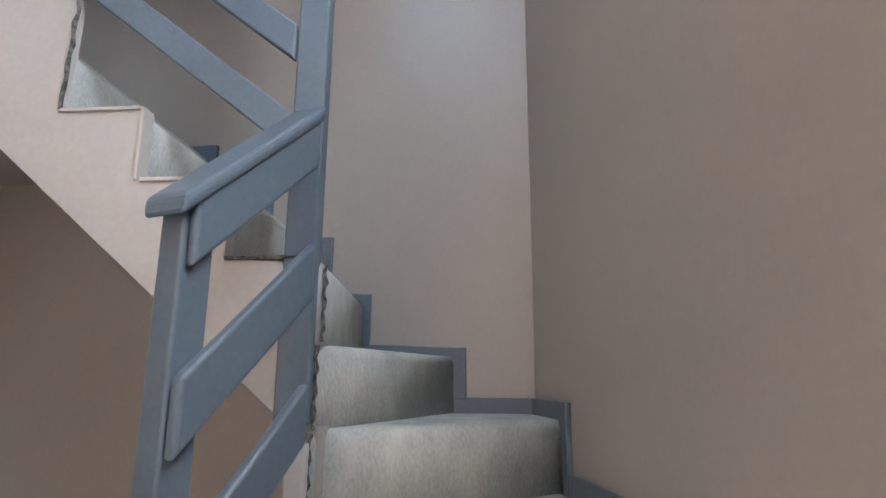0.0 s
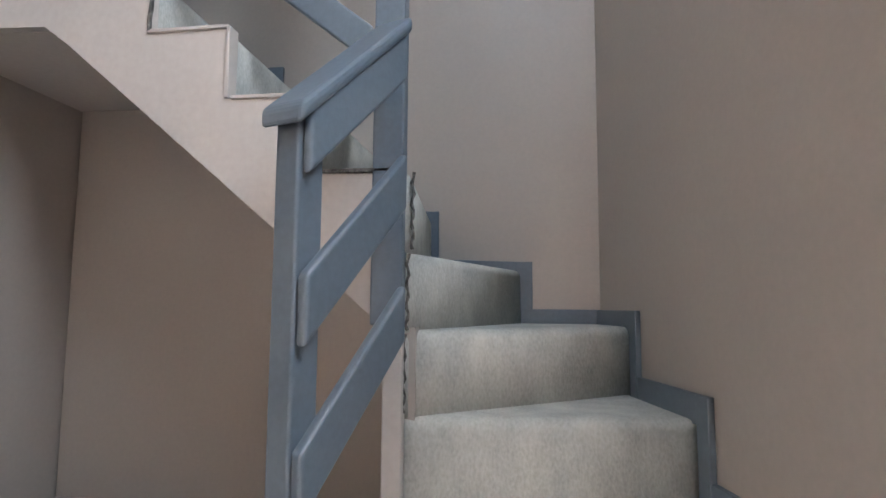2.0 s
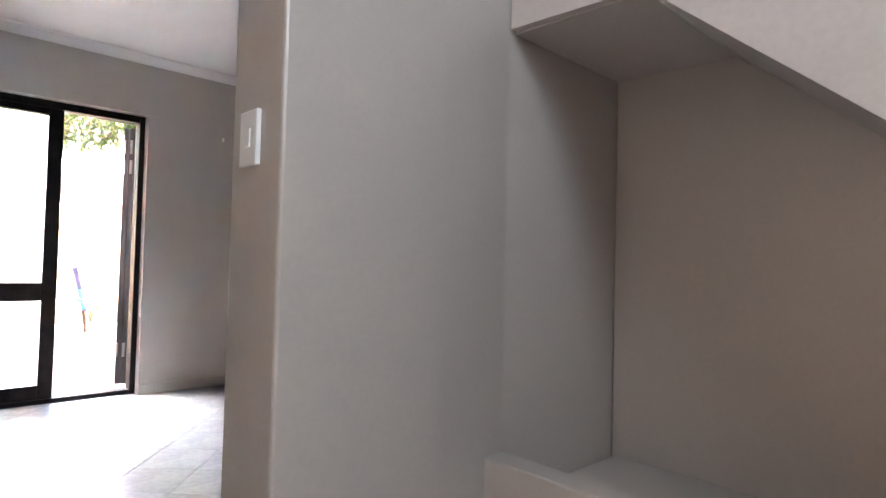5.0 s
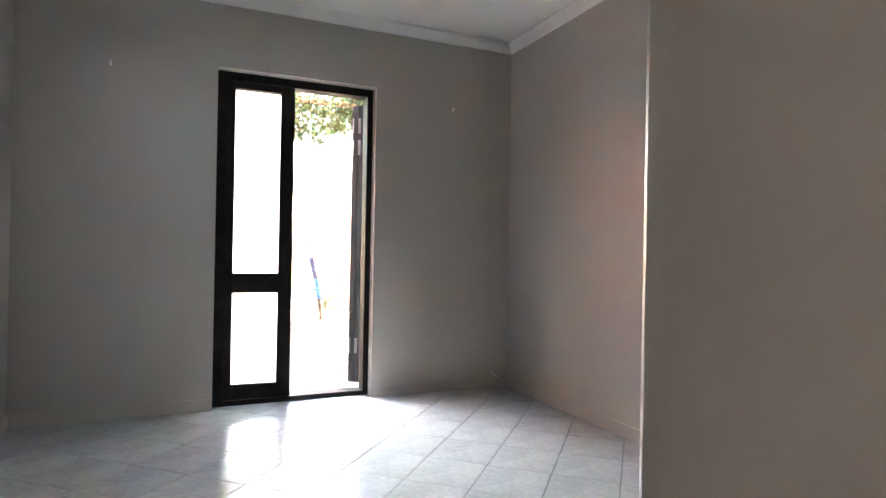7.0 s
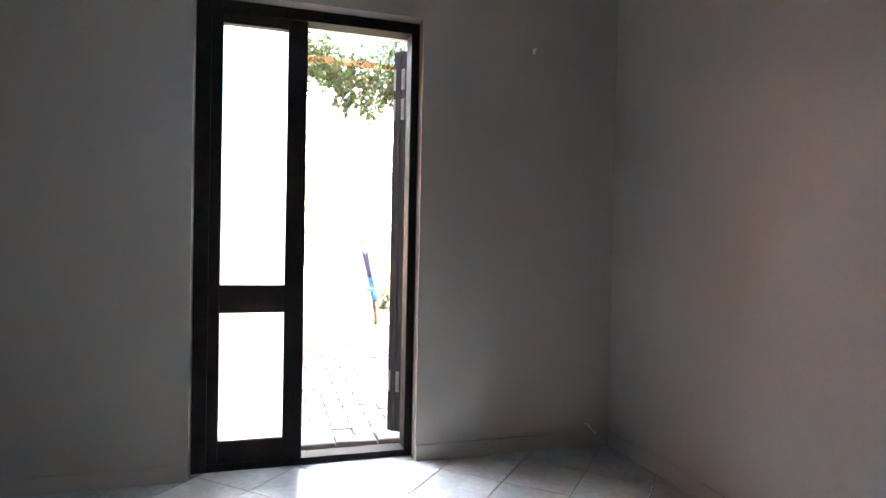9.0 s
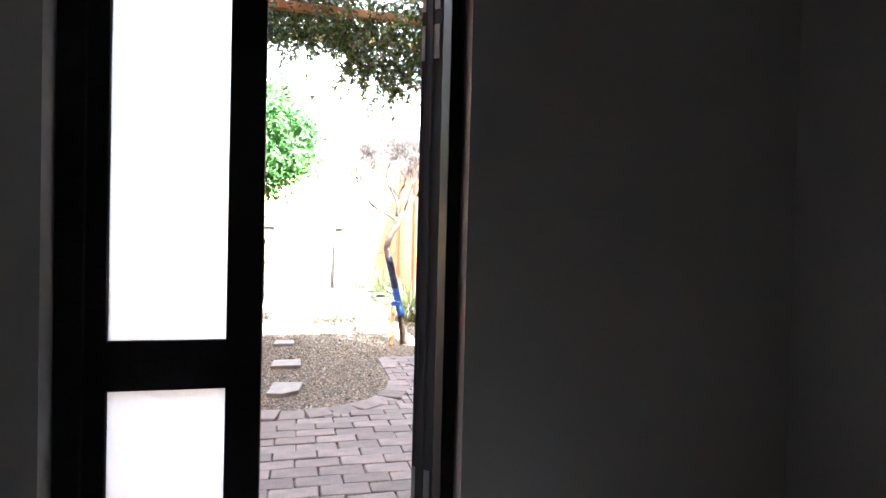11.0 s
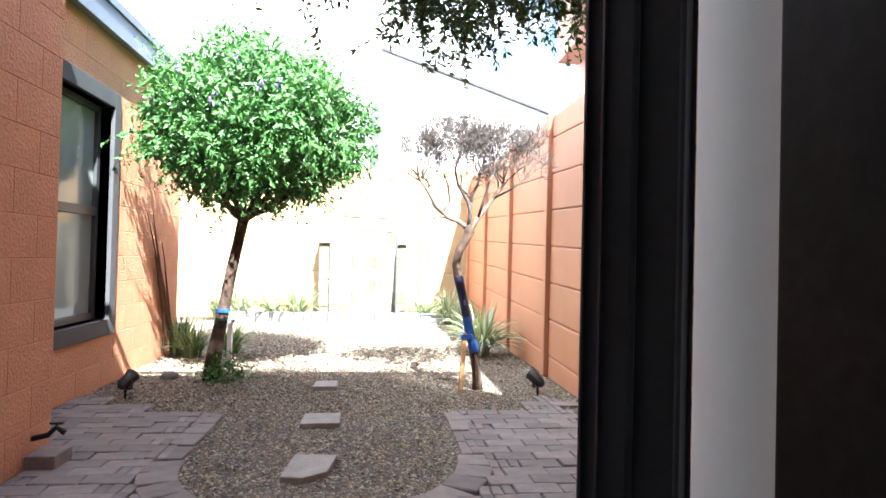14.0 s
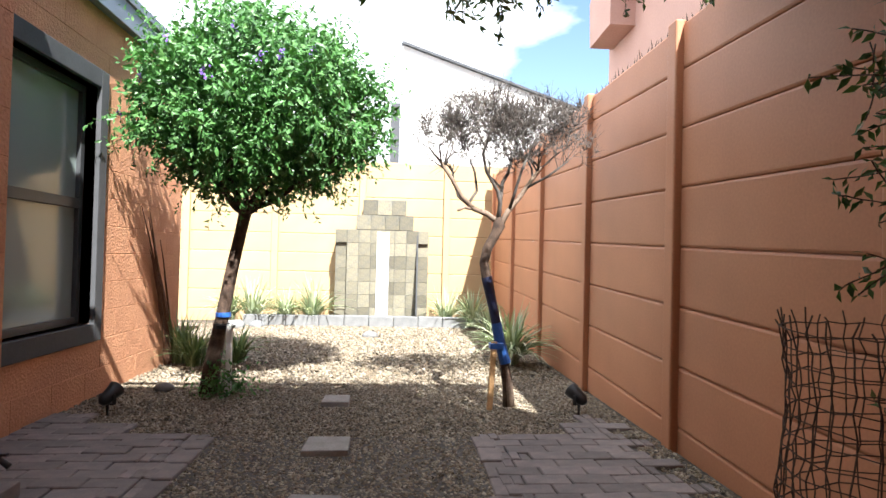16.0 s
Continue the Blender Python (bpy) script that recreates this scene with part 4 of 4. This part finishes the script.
         (on_tree([(1.74, 1.56), (1.88, 1.64), (2.0, 1.74)], 0.05, -0.12), 0.010, TWIG)]
C2, R2 = Vector((1.575, 4.66, 1.87)), Vector((0.64, 0.50, 0.30))
inside2 = lambda q: ((q.x - C2.x) / R2.x) ** 2 + ((q.y - C2.y) / R2.y) ** 2 + ((q.z - C2.z) / R2.z) ** 4 < 1.0 or q.z < 1.66
tips = []
fine = bmesh.new()
for pts, r, material in limbs:
    bm = bmesh.new()
    tube(bm, pts, [r * (1 - 0.5 * k / len(pts)) for k in range(len(pts))], 8)
    part("limb", bm, material, bare, "pale limb" if material is PALE else "", 0, True)
    if len(pts) > 3 or r < 0.0112:
        d = (pts[-1] - pts[-2]).normalized()
        for k in range(6):
            e = (d * 0.5 + Vector((rng.gauss(0, 0.75), rng.gauss(0, 0.6), 0.55))).normalized()
            grow(fine, pts[-1] + (pts[-2] - pts[-1]) * (0.5 * k / 5), e, 0.14, r * 0.34, 4 if k % 3 == 0 else 3, rng, tips, 0.8, 0.16, 0.85, 5, inside2)
part("branching", fine, TWIG, bare, "crooked grey branches", 0, True)
verts, faces = [], []
for p, d, dep in tips:
    for k in range(3 if dep < 2 else 2):
        e = (d * 0.6 + Vector((rng.gauss(0, 0.55), rng.gauss(0, 0.55), rng.gauss(0.5, 0.45)))).normalized()
        L2 = rng.uniform(0.06, 0.15)
        q, w0 = p, 0.0026
        for j in range(2):
            e = (e + Vector((rng.gauss(0, 0.25), rng.gauss(0, 0.25), rng.gauss(0.1, 0.2)))).normalized()
            o = e.orthogonal().normalized() * w0; o2 = e.cross(o)
            n2 = q + e * L2 / 2; b0 = len(verts); w1 = 0.55
            verts += [q + o, q - o * 0.5 + o2 * 0.87, q - o * 0.5 - o2 * 0.87, n2 + o * w1, n2 + (-o * 0.5 + o2 * 0.87) * w1, n2 - (o * 0.5 + o2 * 0.87) * w1]
            faces += [(b0, b0 + 1, b0 + 4, b0 + 3), (b0 + 1, b0 + 2, b0 + 5, b0 + 4), (b0 + 2, b0, b0 + 3, b0 + 5)]
            q, w0 = n2, w0 * 0.55
tw = raw("twig_mass", verts, faces, TWIG)
tw.parent = bare; tw.matrix_parent_inverse = bare.matrix_basis.inverted(); tagged(tw, "dense grey twigs")
st2 = thing("tree_stake", (1.48, 4.59, -0.05), "pale timber stake tied to the bare trunk with blue plastic", "stake", "tree stakes")
bm = bmesh.new(); prism(bm, [(1.462, 4.57, -0.06), (1.500, 4.57, -0.06), (1.500, 4.61, -0.06), (1.462, 4.61, -0.06)], (0.03, 0.02, 0.50)); part("post", bm, STAKE, st2, "", 0.004)
bm = bmesh.new(); tube(bm, [(1.568, 4.66, 0.385), (1.560, 4.66, 0.43)], 0.041, 12); box(bm, 1.478, 1.58, 4.58, 4.66, 0.39, 0.43); part("tie", bm, TIE, st2, "blue plastic tie", 0.004)
bm = bmesh.new(); tube(bm, [(1.605, 4.66, 0.28), (1.558, 4.66, 0.44), (1.53, 4.66, 0.57)], [0.040, 0.039, 0.037], 12); part("sleeve", bm, TIE, st2, "torn blue plastic sleeve")
bm = bmesh.new(); tube(bm, [(1.53, 4.66, 0.57), (1.50, 4.66, 0.70), (1.452, 4.66, 0.90)], [0.036, 0.035, 0.040], 12); part("wrap", bm, NAVY, st2, "dark blue plastic trunk wrap")

# garden spotlights
def spot(place, yaw):
    s = thing("garden_spotlight", place, "black plastic garden spotlight on a ground spike", "spotlight", "garden spotlights")
    m = Matrix.Translation(place) @ Matrix.Rotation(yaw, 4, "Z")
    def T(pts):
        return [m @ Vector(p) for p in pts]
    bm = bmesh.new(); tube(bm, T([(-0.05, 0, 0.07), (-0.03, 0, 0.085), (0.03, 0, 0.12), (0.07, 0, 0.145), (0.075, 0, 0.148)]), [0.02, 0.04, 0.045, 0.055, 0.05], 14); housing = part("housing", bm, BLACK, s, "", 0, True)
    bm = bmesh.new(); tube(bm, T([(0.068, 0, 0.144), (0.074, 0, 0.1475)]), 0.044, 14); part("lens", bm, WINDOW, housing, "dark glass lens")
    bm = bmesh.new(); tube(bm, T([(0, 0, -0.06), (0, 0, 0.07)]), [0.006, 0.012], 8); box(bm, -0.012, 0.012, -0.055, 0.055, 0.055, 0.065, m); box(bm, -0.012, 0.012, -0.056, -0.05, 0.06, 0.12, m); box(bm, -0.012, 0.012, 0.05, 0.056, 0.06, 0.12, m); part("bracket", bm, BLACK, s)
spot((-1.03, 4.42, -0.02), 1.2)
spot((2.09, 4.46, -0.02), 2.2)

# stepping stones
for pts in ([(0.295, 4.66), (0.49, 4.66), (0.485, 4.88), (0.30, 4.88)], [(0.315, 3.62), (0.565, 3.63), (0.56, 3.87), (0.325, 3.87)], [(0.33, 2.74), (0.44, 2.72), (0.55, 2.80), (0.585, 3.04), (0.36, 3.06)]):
    bm = bmesh.new(); prism(bm, [(x, y, -0.05) for x, y in pts], (0, 0, 0.045))
    tagged(part("stepping_stone", bm, STONE, None, "", 0.006), "pale flat stepping stone set in the gravel", "stepping stone", "stepping stones")
for x, y, s in ((-0.95, 5.15, 0.06), (0.5, 8.3, 0.09), (-1.5, 9.2, 0.13), (-1.2, 9.3, 0.10)):
    bm = bmesh.new(); bmesh.ops.create_icosphere(bm, subdivisions=2, radius=s)
    for v in bm.verts:
        v.co = Vector((v.co.x * 1.2, v.co.y, v.co.z * 0.7)) * (1 + 0.25 * noise.noise(v.co * 9 + Vector((x, y, 0)))) + Vector((x, y, -0.02))
    tagged(part("garden_rock", bm, KERB, None, "", 0, True), "rounded grey rock lying on the gravel", "rock", "rocks")

# creeper over the pergola and down the cage
perg = thing("pergola_beam", (0.8, 2.6, 2.52), "slim timber pergola beams carrying the creeper", "pergola")
for y, z in ((0.95, 2.58), (2.30, 2.52), (3.05, 2.60)):
    bm = bmesh.new(); box(bm, -0.91, 2.40, y - 0.025, y + 0.025, z, z + 0.05)
    part("beam", bm, STAKE, perg, "", 0.004)
rng = random.Random(31)
cs, ns, ss = [], [], []
bm = bmesh.new()
def spray(p, d, n, droop=0.02, size=(0.03, 0.055)):
    """A stem with paired leaflets."""
    q = p.copy(); pts = [q.copy()]
    for k in range(n):
        d = (d + Vector((rng.gauss(0, 0.12), rng.gauss(0, 0.12), rng.gauss(-droop, 0.05)))).normalized()
        q = q + d * 0.028
        pts.append(q.copy())
        s = d.orthogonal(); s.rotate(Matrix.Rotation(rng.uniform(0, 6.28), 3, d))
        for sg in (1, -1):
            cs.append(q); ns.append((s * sg + d * 0.4).normalized()); ss.append(rng.uniform(*size))
    tube(bm, pts, 0.0022, 3)
for i in range(1500):
    x = rng.uniform(-0.1, 2.3); y = rng.uniform(2.15, 3.15)
    hang = (0.25 if x > 0.8 else 0.10) + 0.33 * math.exp(-((x - 1.07) / 0.25) ** 2) + 0.1 * noise.noise(Vector((x * 3, y * 2, 0)))
    p = Vector((x, y, 2.66 + rng.uniform(-hang, 0.22) * (0.5 + 0.5 * rng.random())))
    spray(p, Vector((rng.gauss(0, 0.6), rng.gauss(0, 0.5), rng.uniform(-1.0, 0.2))).normalized(), rng.randint(5, 10), 0.06)
# unseen extra sprays overhead, added to shade the cage and the lower wall
for i in range(520):
    x, y = rng.uniform(1.25, 2.35), rng.uniform(0.6, 2.2)
    spray(Vector((x, y, 2.70 + rng.uniform(-0.12, 0.15))), Vector((rng.gauss(0, 0.8), rng.gauss(0, 0.8), rng.uniform(-0.4, 0.2))).normalized(), rng.randint(6, 11), 0.03, (0.04, 0.07))
for i in range(34):
    x = rng.choice((0.55, 1.0, 1.1, 1.2, 1.6, 1.75, 1.9)) + rng.gauss(0, 0.1); y = rng.uniform(2.2, 3.0)
    spray(Vector((x, y, 2.46)), Vector((rng.gauss(0, 0.25), rng.gauss(0, 0.2), -1)).normalized(), rng.randint(9, 17), 0.05)
part("stems", bm, BARK, perg, "thin brown creeper stems")
vl = leaf_mesh("foliage", cs, ns, ss, VINELEAF, 0.2, 0.4)
vl.parent = perg; vl.matrix_parent_inverse = perg.matrix_basis.inverted(); tagged(vl, "dark green creeper leaves, with unseen sprays added for shade")

# wire cage with climber
cage = thing("wire_plant_cage", (1.80, 1.60, -0.04), "rusty square-mesh wire cage round a climbing plant", "plant cage")
cr_, cx_, cy_ = 0.205, 1.80, 1.60
def wire(pts, name="upright_wire"):
    bm = bmesh.new(); tube(bm, pts, 0.0017, 4)
    part(name, bm, RUST, cage)
NW, NH = 34, 26
jig = [[(rng.gauss(0, 0.003), rng.gauss(0, 0.003), rng.gauss(0, 0.003)) for j in range(NH + 1)] for i in range(NW)]
def node(i, j):
    a = i / NW * math.tau; r = cr_ * (1 + 0.07 * math.sin(2 * a + 0.7) + 0.04 * math.sin(j * 0.5)); dx, dy, dz = jig[i % NW][j]
    return Vector((cx_ + r * math.cos(a) * (0.92 + 0.08 * j / NH) + dx, cy_ + r * math.sin(a) + dy, -0.03 + j * 0.0355 + dz))
for i in range(NW):
    wire([node(i, j) for j in range(NH + 1)] + [node(i, NH) + Vector((rng.gauss(0, 0.006), rng.gauss(0, 0.006), rng.uniform(0.01, 0.04)))])
for j in range(NH + 1):
    wire([node(i, j) for i in range(NW + 1)], "wire_hoop")
wire([Vector((1.55, 1.54, 0.66)), Vector((1.58, 1.54, 0.65)), Vector((1.62, 1.55, 0.65))], "loose_wire_end")
climb = thing("climbing_plant", (2.08, 1.66, -0.04), "sparse climber with twisting brown stems and small leaves", "climber")
bm = bmesh.new(); cs, ns, ss = [], [], []
for i in range(7):
    q = Vector((2.10 + rng.gauss(0, 0.05), 1.68 + rng.gauss(0, 0.05), -0.04)); d = Vector((0, 0, 1)); pts = [q.copy()]
    for k in range(44):
        pull = Vector((2.09 - q.x, 1.68 - q.y, 0)) * 0.5
        d = (d * 0.8 + pull + Vector((rng.gauss(0.0, 0.16), rng.gauss(0, 0.14), 0.4))).normalized(); q = q + d * 0.06; pts.append(q.copy())
    tube(bm, pts, [0.006 * (1 - 0.6 * k / len(pts)) for k in range(len(pts))], 5)
for i in range(330):
    z = rng.uniform(0.35, 2.4)
    p = Vector((2.10 + rng.gauss(0, 0.05 + 0.015 * z), 1.68 + rng.gauss(0, 0.09), z))
    spray(p, Vector((rng.gauss(-0.15, 0.7), rng.gauss(0.1, 0.6), rng.gauss(0, 0.5))).normalized(), rng.randint(3, 7), 0.04, (0.02, 0.045))
for i in range(9):
    spray(Vector((2.0, 1.64, rng.uniform(1.2, 1.75))), Vector((-0.8, rng.gauss(0.1, 0.35), rng.gauss(0.1, 0.3))).normalized(), rng.randint(7, 12), 0.03, (0.022, 0.045))
part("stem", bm, BARK, climb, "twisting brown stems")
vl = leaf_mesh("foliage", cs, ns, ss, VINELEAF, 0.2, 0.42)
vl.parent = climb; vl.matrix_parent_inverse = climb.matrix_basis.inverted(); tagged(vl, "small green and reddish leaves")
# garden tap by the wing corner
tap = thing("garden_tap", (-0.80, 3.0, 0), "small dark garden tap on a short pipe", "tap")
bm = bmesh.new(); tube(bm, [(-0.93, 3.02, 0.10), (-0.84, 3.02, 0.12), (-0.80, 3.02, 0.16), (-0.76, 3.02, 0.13)], 0.014, 8); part("pipe", bm, BLACK, tap, "", 0, True)
bm = bmesh.new(); box(bm, -0.83, -0.77, 3.01, 3.03, 0.175, 0.185); tube(bm, [(-0.80, 3.02, 0.15), (-0.80, 3.02, 0.18)], 0.007, 8); part("handle", bm, BLACK, tap)
bm = bmesh.new(); box(bm, -0.90, -0.76, 2.93, 3.10, -0.03, 0.045); tagged(part("loose_brick", bm, PAVER, None, "", 0.006), "single loose clay brick under the tap", "brick")

# ---------------------------------------------------------------- floor tiles, laid on the diagonal
TS, J = 0.301, 0.004
floor_tiles = tagged(new("floor_tiles"), "pale grey glazed tiles laid on the diagonal", "floor", "", "structure")
bm = bmesh.new(); box(bm, -TS / 2 + J / 2, TS / 2 - J / 2, -TS / 2 + J / 2, TS / 2 - J / 2, -0.02, 0.0)
full = finish("tile", bm, TILE, 0.0015, False, 1)
M45 = Matrix.Rotation(math.radians(47.6), 4, "Z")
origin = Vector((0.896, -0.773, 0))
def clip_poly(pts, x0, x1, y0, y1):
    for ax, lim, sg in ((0, x0, 1), (0, x1, -1), (1, y0, 1), (1, y1, -1)):
        out = []
        for p, q in zip(pts, pts[1:] + pts[:1]):
            a, b = sg * (p[ax] - lim), sg * (q[ax] - lim)
            if a >= 0:
                out.append(p)
            if a * b < 0:
                t = a / (a - b); out.append((p[0] + (q[0] - p[0]) * t, p[1] + (q[1] - p[1]) * t))
        pts = out
        if not pts:
            return pts
    return pts
far = bmesh.new()
for i in range(-30, 31):
    for j in range(-30, 31):
        c = origin + M45 @ Vector(((i + 0.5) * TS, (j + 0.5) * TS, 0))
        h = TS / 2 - J / 2
        sq = [tuple((c + M45 @ Vector((a, b, 0))).xy) for a, b in ((-h, -h), (h, -h), (h, h), (-h, h))]
        x0, x1, y0, y1 = (-1.06, 2.04, -3.455, 0.0)
        if c.y < -3.455:
            x0, x1, y0, y1 = -4.6, 0.95, -7.0, -3.455
        elif c.x > -0.3 and c.x < 1.2 and c.y > -0.25:
            y1 = 0.07 if 0.0 < c.x < 0.962 else 0.0
        cut = clip_poly(sq, x0, x1, y0, y1)
        if len(cut) < 3:
            continue
        whole = len(cut) == 4 and all(abs(p[0] - q[0]) < 1e-5 and abs(p[1] - q[1]) < 1e-5 for p, q in zip(cut, sq))
        if c.y < -3.455:
            prism(far, [(*p, -0.02) for p in cut], (0, 0, 0.02))
            continue
        if whole:
            ob = new("tile", full)
            ob.matrix_basis = Matrix.Translation(c) @ M45
        else:
            bm = bmesh.new(); prism(bm, [(*p, -0.02) for p in cut], (0, 0, 0.02))
            ob = new("tile", finish("tile", bm, TILE))
        ob.parent = floor_tiles
hall = part("hall_tiles", far, TILE, floor_tiles)
tagged(hall, "", "", "", "stuff")

# ---------------------------------------------------------------- clay pavers
def in_bulb(x, y, grow=0.0):
    """The gravel tongue that reaches into the paving."""
    cx, cy, rx, ry = 0.515, 3.05, 0.70 + grow, 0.68 + grow
    if y > cy:
        w = 0.70 + 0.03 * math.sin((y - cy) * 3.4) + grow
        return abs(x - cx - 0.01) < w
    return ((x - cx) / rx) ** 2 + ((y - cy) / ry) ** 2 < 1
paving = tagged(new("pavement"), "weathered clay brick paving round a gravel tongue", "pavement", "", "structure")
block("paving_bed", SAND, "sandy bed under the pavers", "ground", -1.35, 2.375, 0.38, 3.98, -0.2, -0.040)
rng = random.Random(8)
variants = {}
def paver(cx, cy, w, d, rz=0.0):
    key = (round(w, 2), round(d, 2), rng.randint(0, 2))
    if key not in variants:
        bm = bmesh.new(); box(bm, -w / 2, w / 2, -d / 2, d / 2, -0.06, 0)
        for v in bm.verts:
            v.co += Vector((rng.gauss(0, 0.003), rng.gauss(0, 0.003), rng.gauss(0, 0.0015)))
        variants[key] = finish("paver", bm, PAVER, 0.005, False, 1)
    ob = new("paver", variants[key])
    ob.parent = paving
    ob.matrix_basis = Matrix.Translation((cx, cy, GZ + rng.gauss(0, 0.0025))) @ Euler((rng.gauss(0, 0.008), rng.gauss(0, 0.008), rz + rng.gauss(0, 0.012))).to_matrix().to_4x4()
PW, PD = 0.218, 0.108
row = 0
y = 0.44
while y < 4.42:
    x = -0.90 - (PW + 0.004) * (0.5 * (row % 2)) - (0.45 if y > 3.19 else 0)
    while x < 2.30:
        cx = x + PW / 2
        left, right_end = (-0.905 if y < 3.19 else -1.355), 2.33 - 0.08 * (row % 3)
        edge_left, edge_right = (-0.22, 1.25) if y < 3.96 else ((-0.70, 1.86) if y < 4.16 else (-1.05, 2.02))
        fits = lambda c, w: not in_bulb(c - w / 2, y, 0.155 if y < 3.1 else 0.06) and not in_bulb(c + w / 2, y, 0.155 if y < 3.1 else 0.06) and c - w / 2 > left and c + w / 2 < right_end and (y < 3.8 or c + w / 2 < edge_left or c - w / 2 > edge_right)
        if fits(cx, PW):
            paver(cx, y, PW, PD)
        else:
            for k in (-0.375, -0.125, 0.125, 0.375):
                if fits(cx + k * PW, PW / 4):
                    paver(cx + k * PW, y, PW / 4 - 0.002, PD)
        x += PW + 0.004
    y += PD + 0.004
    row += 1
# cut edging pavers laid round the tongue
for i in range(15):
    a = math.pi + (i + 0.5) / 15 * math.pi
    paver(0.515 + 0.80 * math.cos(a), 3.05 + 0.78 * math.sin(a), 0.185, 0.158, a)
for k in range(4):
    for sg in (-1, 1):
        paver(0.525 + sg * 0.80, 3.17 + k * 0.215, 0.13, 0.20, 0.0)

# ---------------------------------------------------------------- gravel
def gravel(name, n, x0, x1, y0, y1, size, keep, seed, z=-0.052):
    r = np.random.default_rng(seed)
    x = r.uniform(x0, x1, n * 2); y = r.uniform(y0, y1, n * 2)
    ok = np.array([keep(a, b) for a, b in zip(x, y)])
    x, y = x[ok][:n], y[ok][:n]
    m = len(x)
    base = np.array([(1, 0, 0), (0, 1, 0), (-1, 0, 0), (0, -1, 0), (0, 0, 1), (0.72, 0.72, 0.45), (-0.72, 0.72, 0.45), (-0.72, -0.72, 0.45), (0.72, -0.72, 0.45)], float)
    tri = np.array([(0, 5, 8), (1, 6, 5), (2, 7, 6), (3, 8, 7), (4, 5, 6), (4, 6, 7), (4, 7, 8), (4, 8, 5), (0, 1, 5), (1, 2, 6), (2, 3, 7), (3, 0, 8)])
    s = size * r.uniform(0.5, 1.25, (m, 1)) * r.uniform(0.7, 1.3, (m, 3)) * np.array([1.0, 0.85, 0.75])
    v = base[None] * s[:, None] * (1 + 0.18 * r.standard_normal((m, 9, 1)))
    a = r.uniform(0, math.tau, m); b = r.normal(0, 0.5, m)
    ca, sa, cb, sb = np.cos(a)[:, None], np.sin(a)[:, None], np.cos(b)[:, None], np.sin(b)[:, None]
    vx, vy, vz = v[..., 0], v[..., 1], v[..., 2]
    vx, vz = vx * cb - vz * sb, vx * sb + vz * cb
    vx, vy = vx * ca - vy * sa, vx * sa + vy * ca
    lift = r.uniform(-0.2, 0.9, m) * size
    out = np.stack([vx + x[:, None], vy + y[:, None], vz + (z + lift)[:, None] + size * 0.4], -1).reshape(-1, 3)
    f = (tri[None] + (np.arange(m) * 9)[:, None, None]).reshape(-1, 3)
    me = bpy.data.meshes.new(name)
    me.from_pydata(out.tolist(), [], f.tolist())
    me.materials.append(PEBBLE)
    ob = new(name, me)
    return tagged(ob, "loose brown and cream river gravel", "gravel", "", "stuff")
free = lambda x, y: in_bulb(x, y, 0.03) if y < 3.98 else (-1.36 < x < 2.37)
gravel("gravel", 52000, -1.36, 2.37, 2.3, 5.6, 0.0105, free, 1)
gravel("gravel", 34000, -1.40, 2.37, 5.5, 9.5, 0.0140, lambda x, y: y < 6.5 or x > -3.0, 2)
gravel("gravel", 3000, 2.18, 2.37, 0.4, 4.0, 0.010, lambda x, y: True, 3, -0.045)
gravel("gravel", 9000, -3.2, -1.40, 6.5, 9.6, 0.0140, lambda x, y: True, 4)

# ---------------------------------------------------------------- rendered block courses on the wing walls
block_meshes = {}
def course_block(parent, x, y0, y1, z0, z1):
    key = (round(y1 - y0, 2), round(z1 - z0, 2))
    if key not in block_meshes:
        bm = bmesh.new(); box(bm, -0.01, 0.0035, 0.0006, y1 - y0 - 0.0006, 0.002, z1 - z0 - 0.002)
        block_meshes[key] = finish("wall_block", bm, ORANGE, 0.0025, False, 1)
    ob = new("wall_block", block_meshes[key])
    ob.parent = parent
    ob.matrix_basis = Matrix.Translation((x, y0, z0))
for wall_ob, x, ya, yb in ((wing, -1.367, 3.20, 6.55), (near, -0.915, 1.6, 3.185)):
    for k in range(13):
        z0 = -0.05 + k * 0.21
        y = ya - (0.2 if k % 2 else 0.0)
        while y < yb - 0.05:
            a, b = max(y, ya), min(y + 0.40, yb)
            if wall_ob is wing and z0 + 0.21 > 0.36 and z0 < 2.33:
                if a < 3.51 < b:
                    b = 3.51
                elif a < 4.95 < b:
                    a = 4.95
                elif 3.5 < a and b < 4.96:
                    y += 0.40
                    continue
            if b - a > 0.06:
                course_block(wall_ob, x, a, b, z0, z0 + 0.21)
            y += 0.40
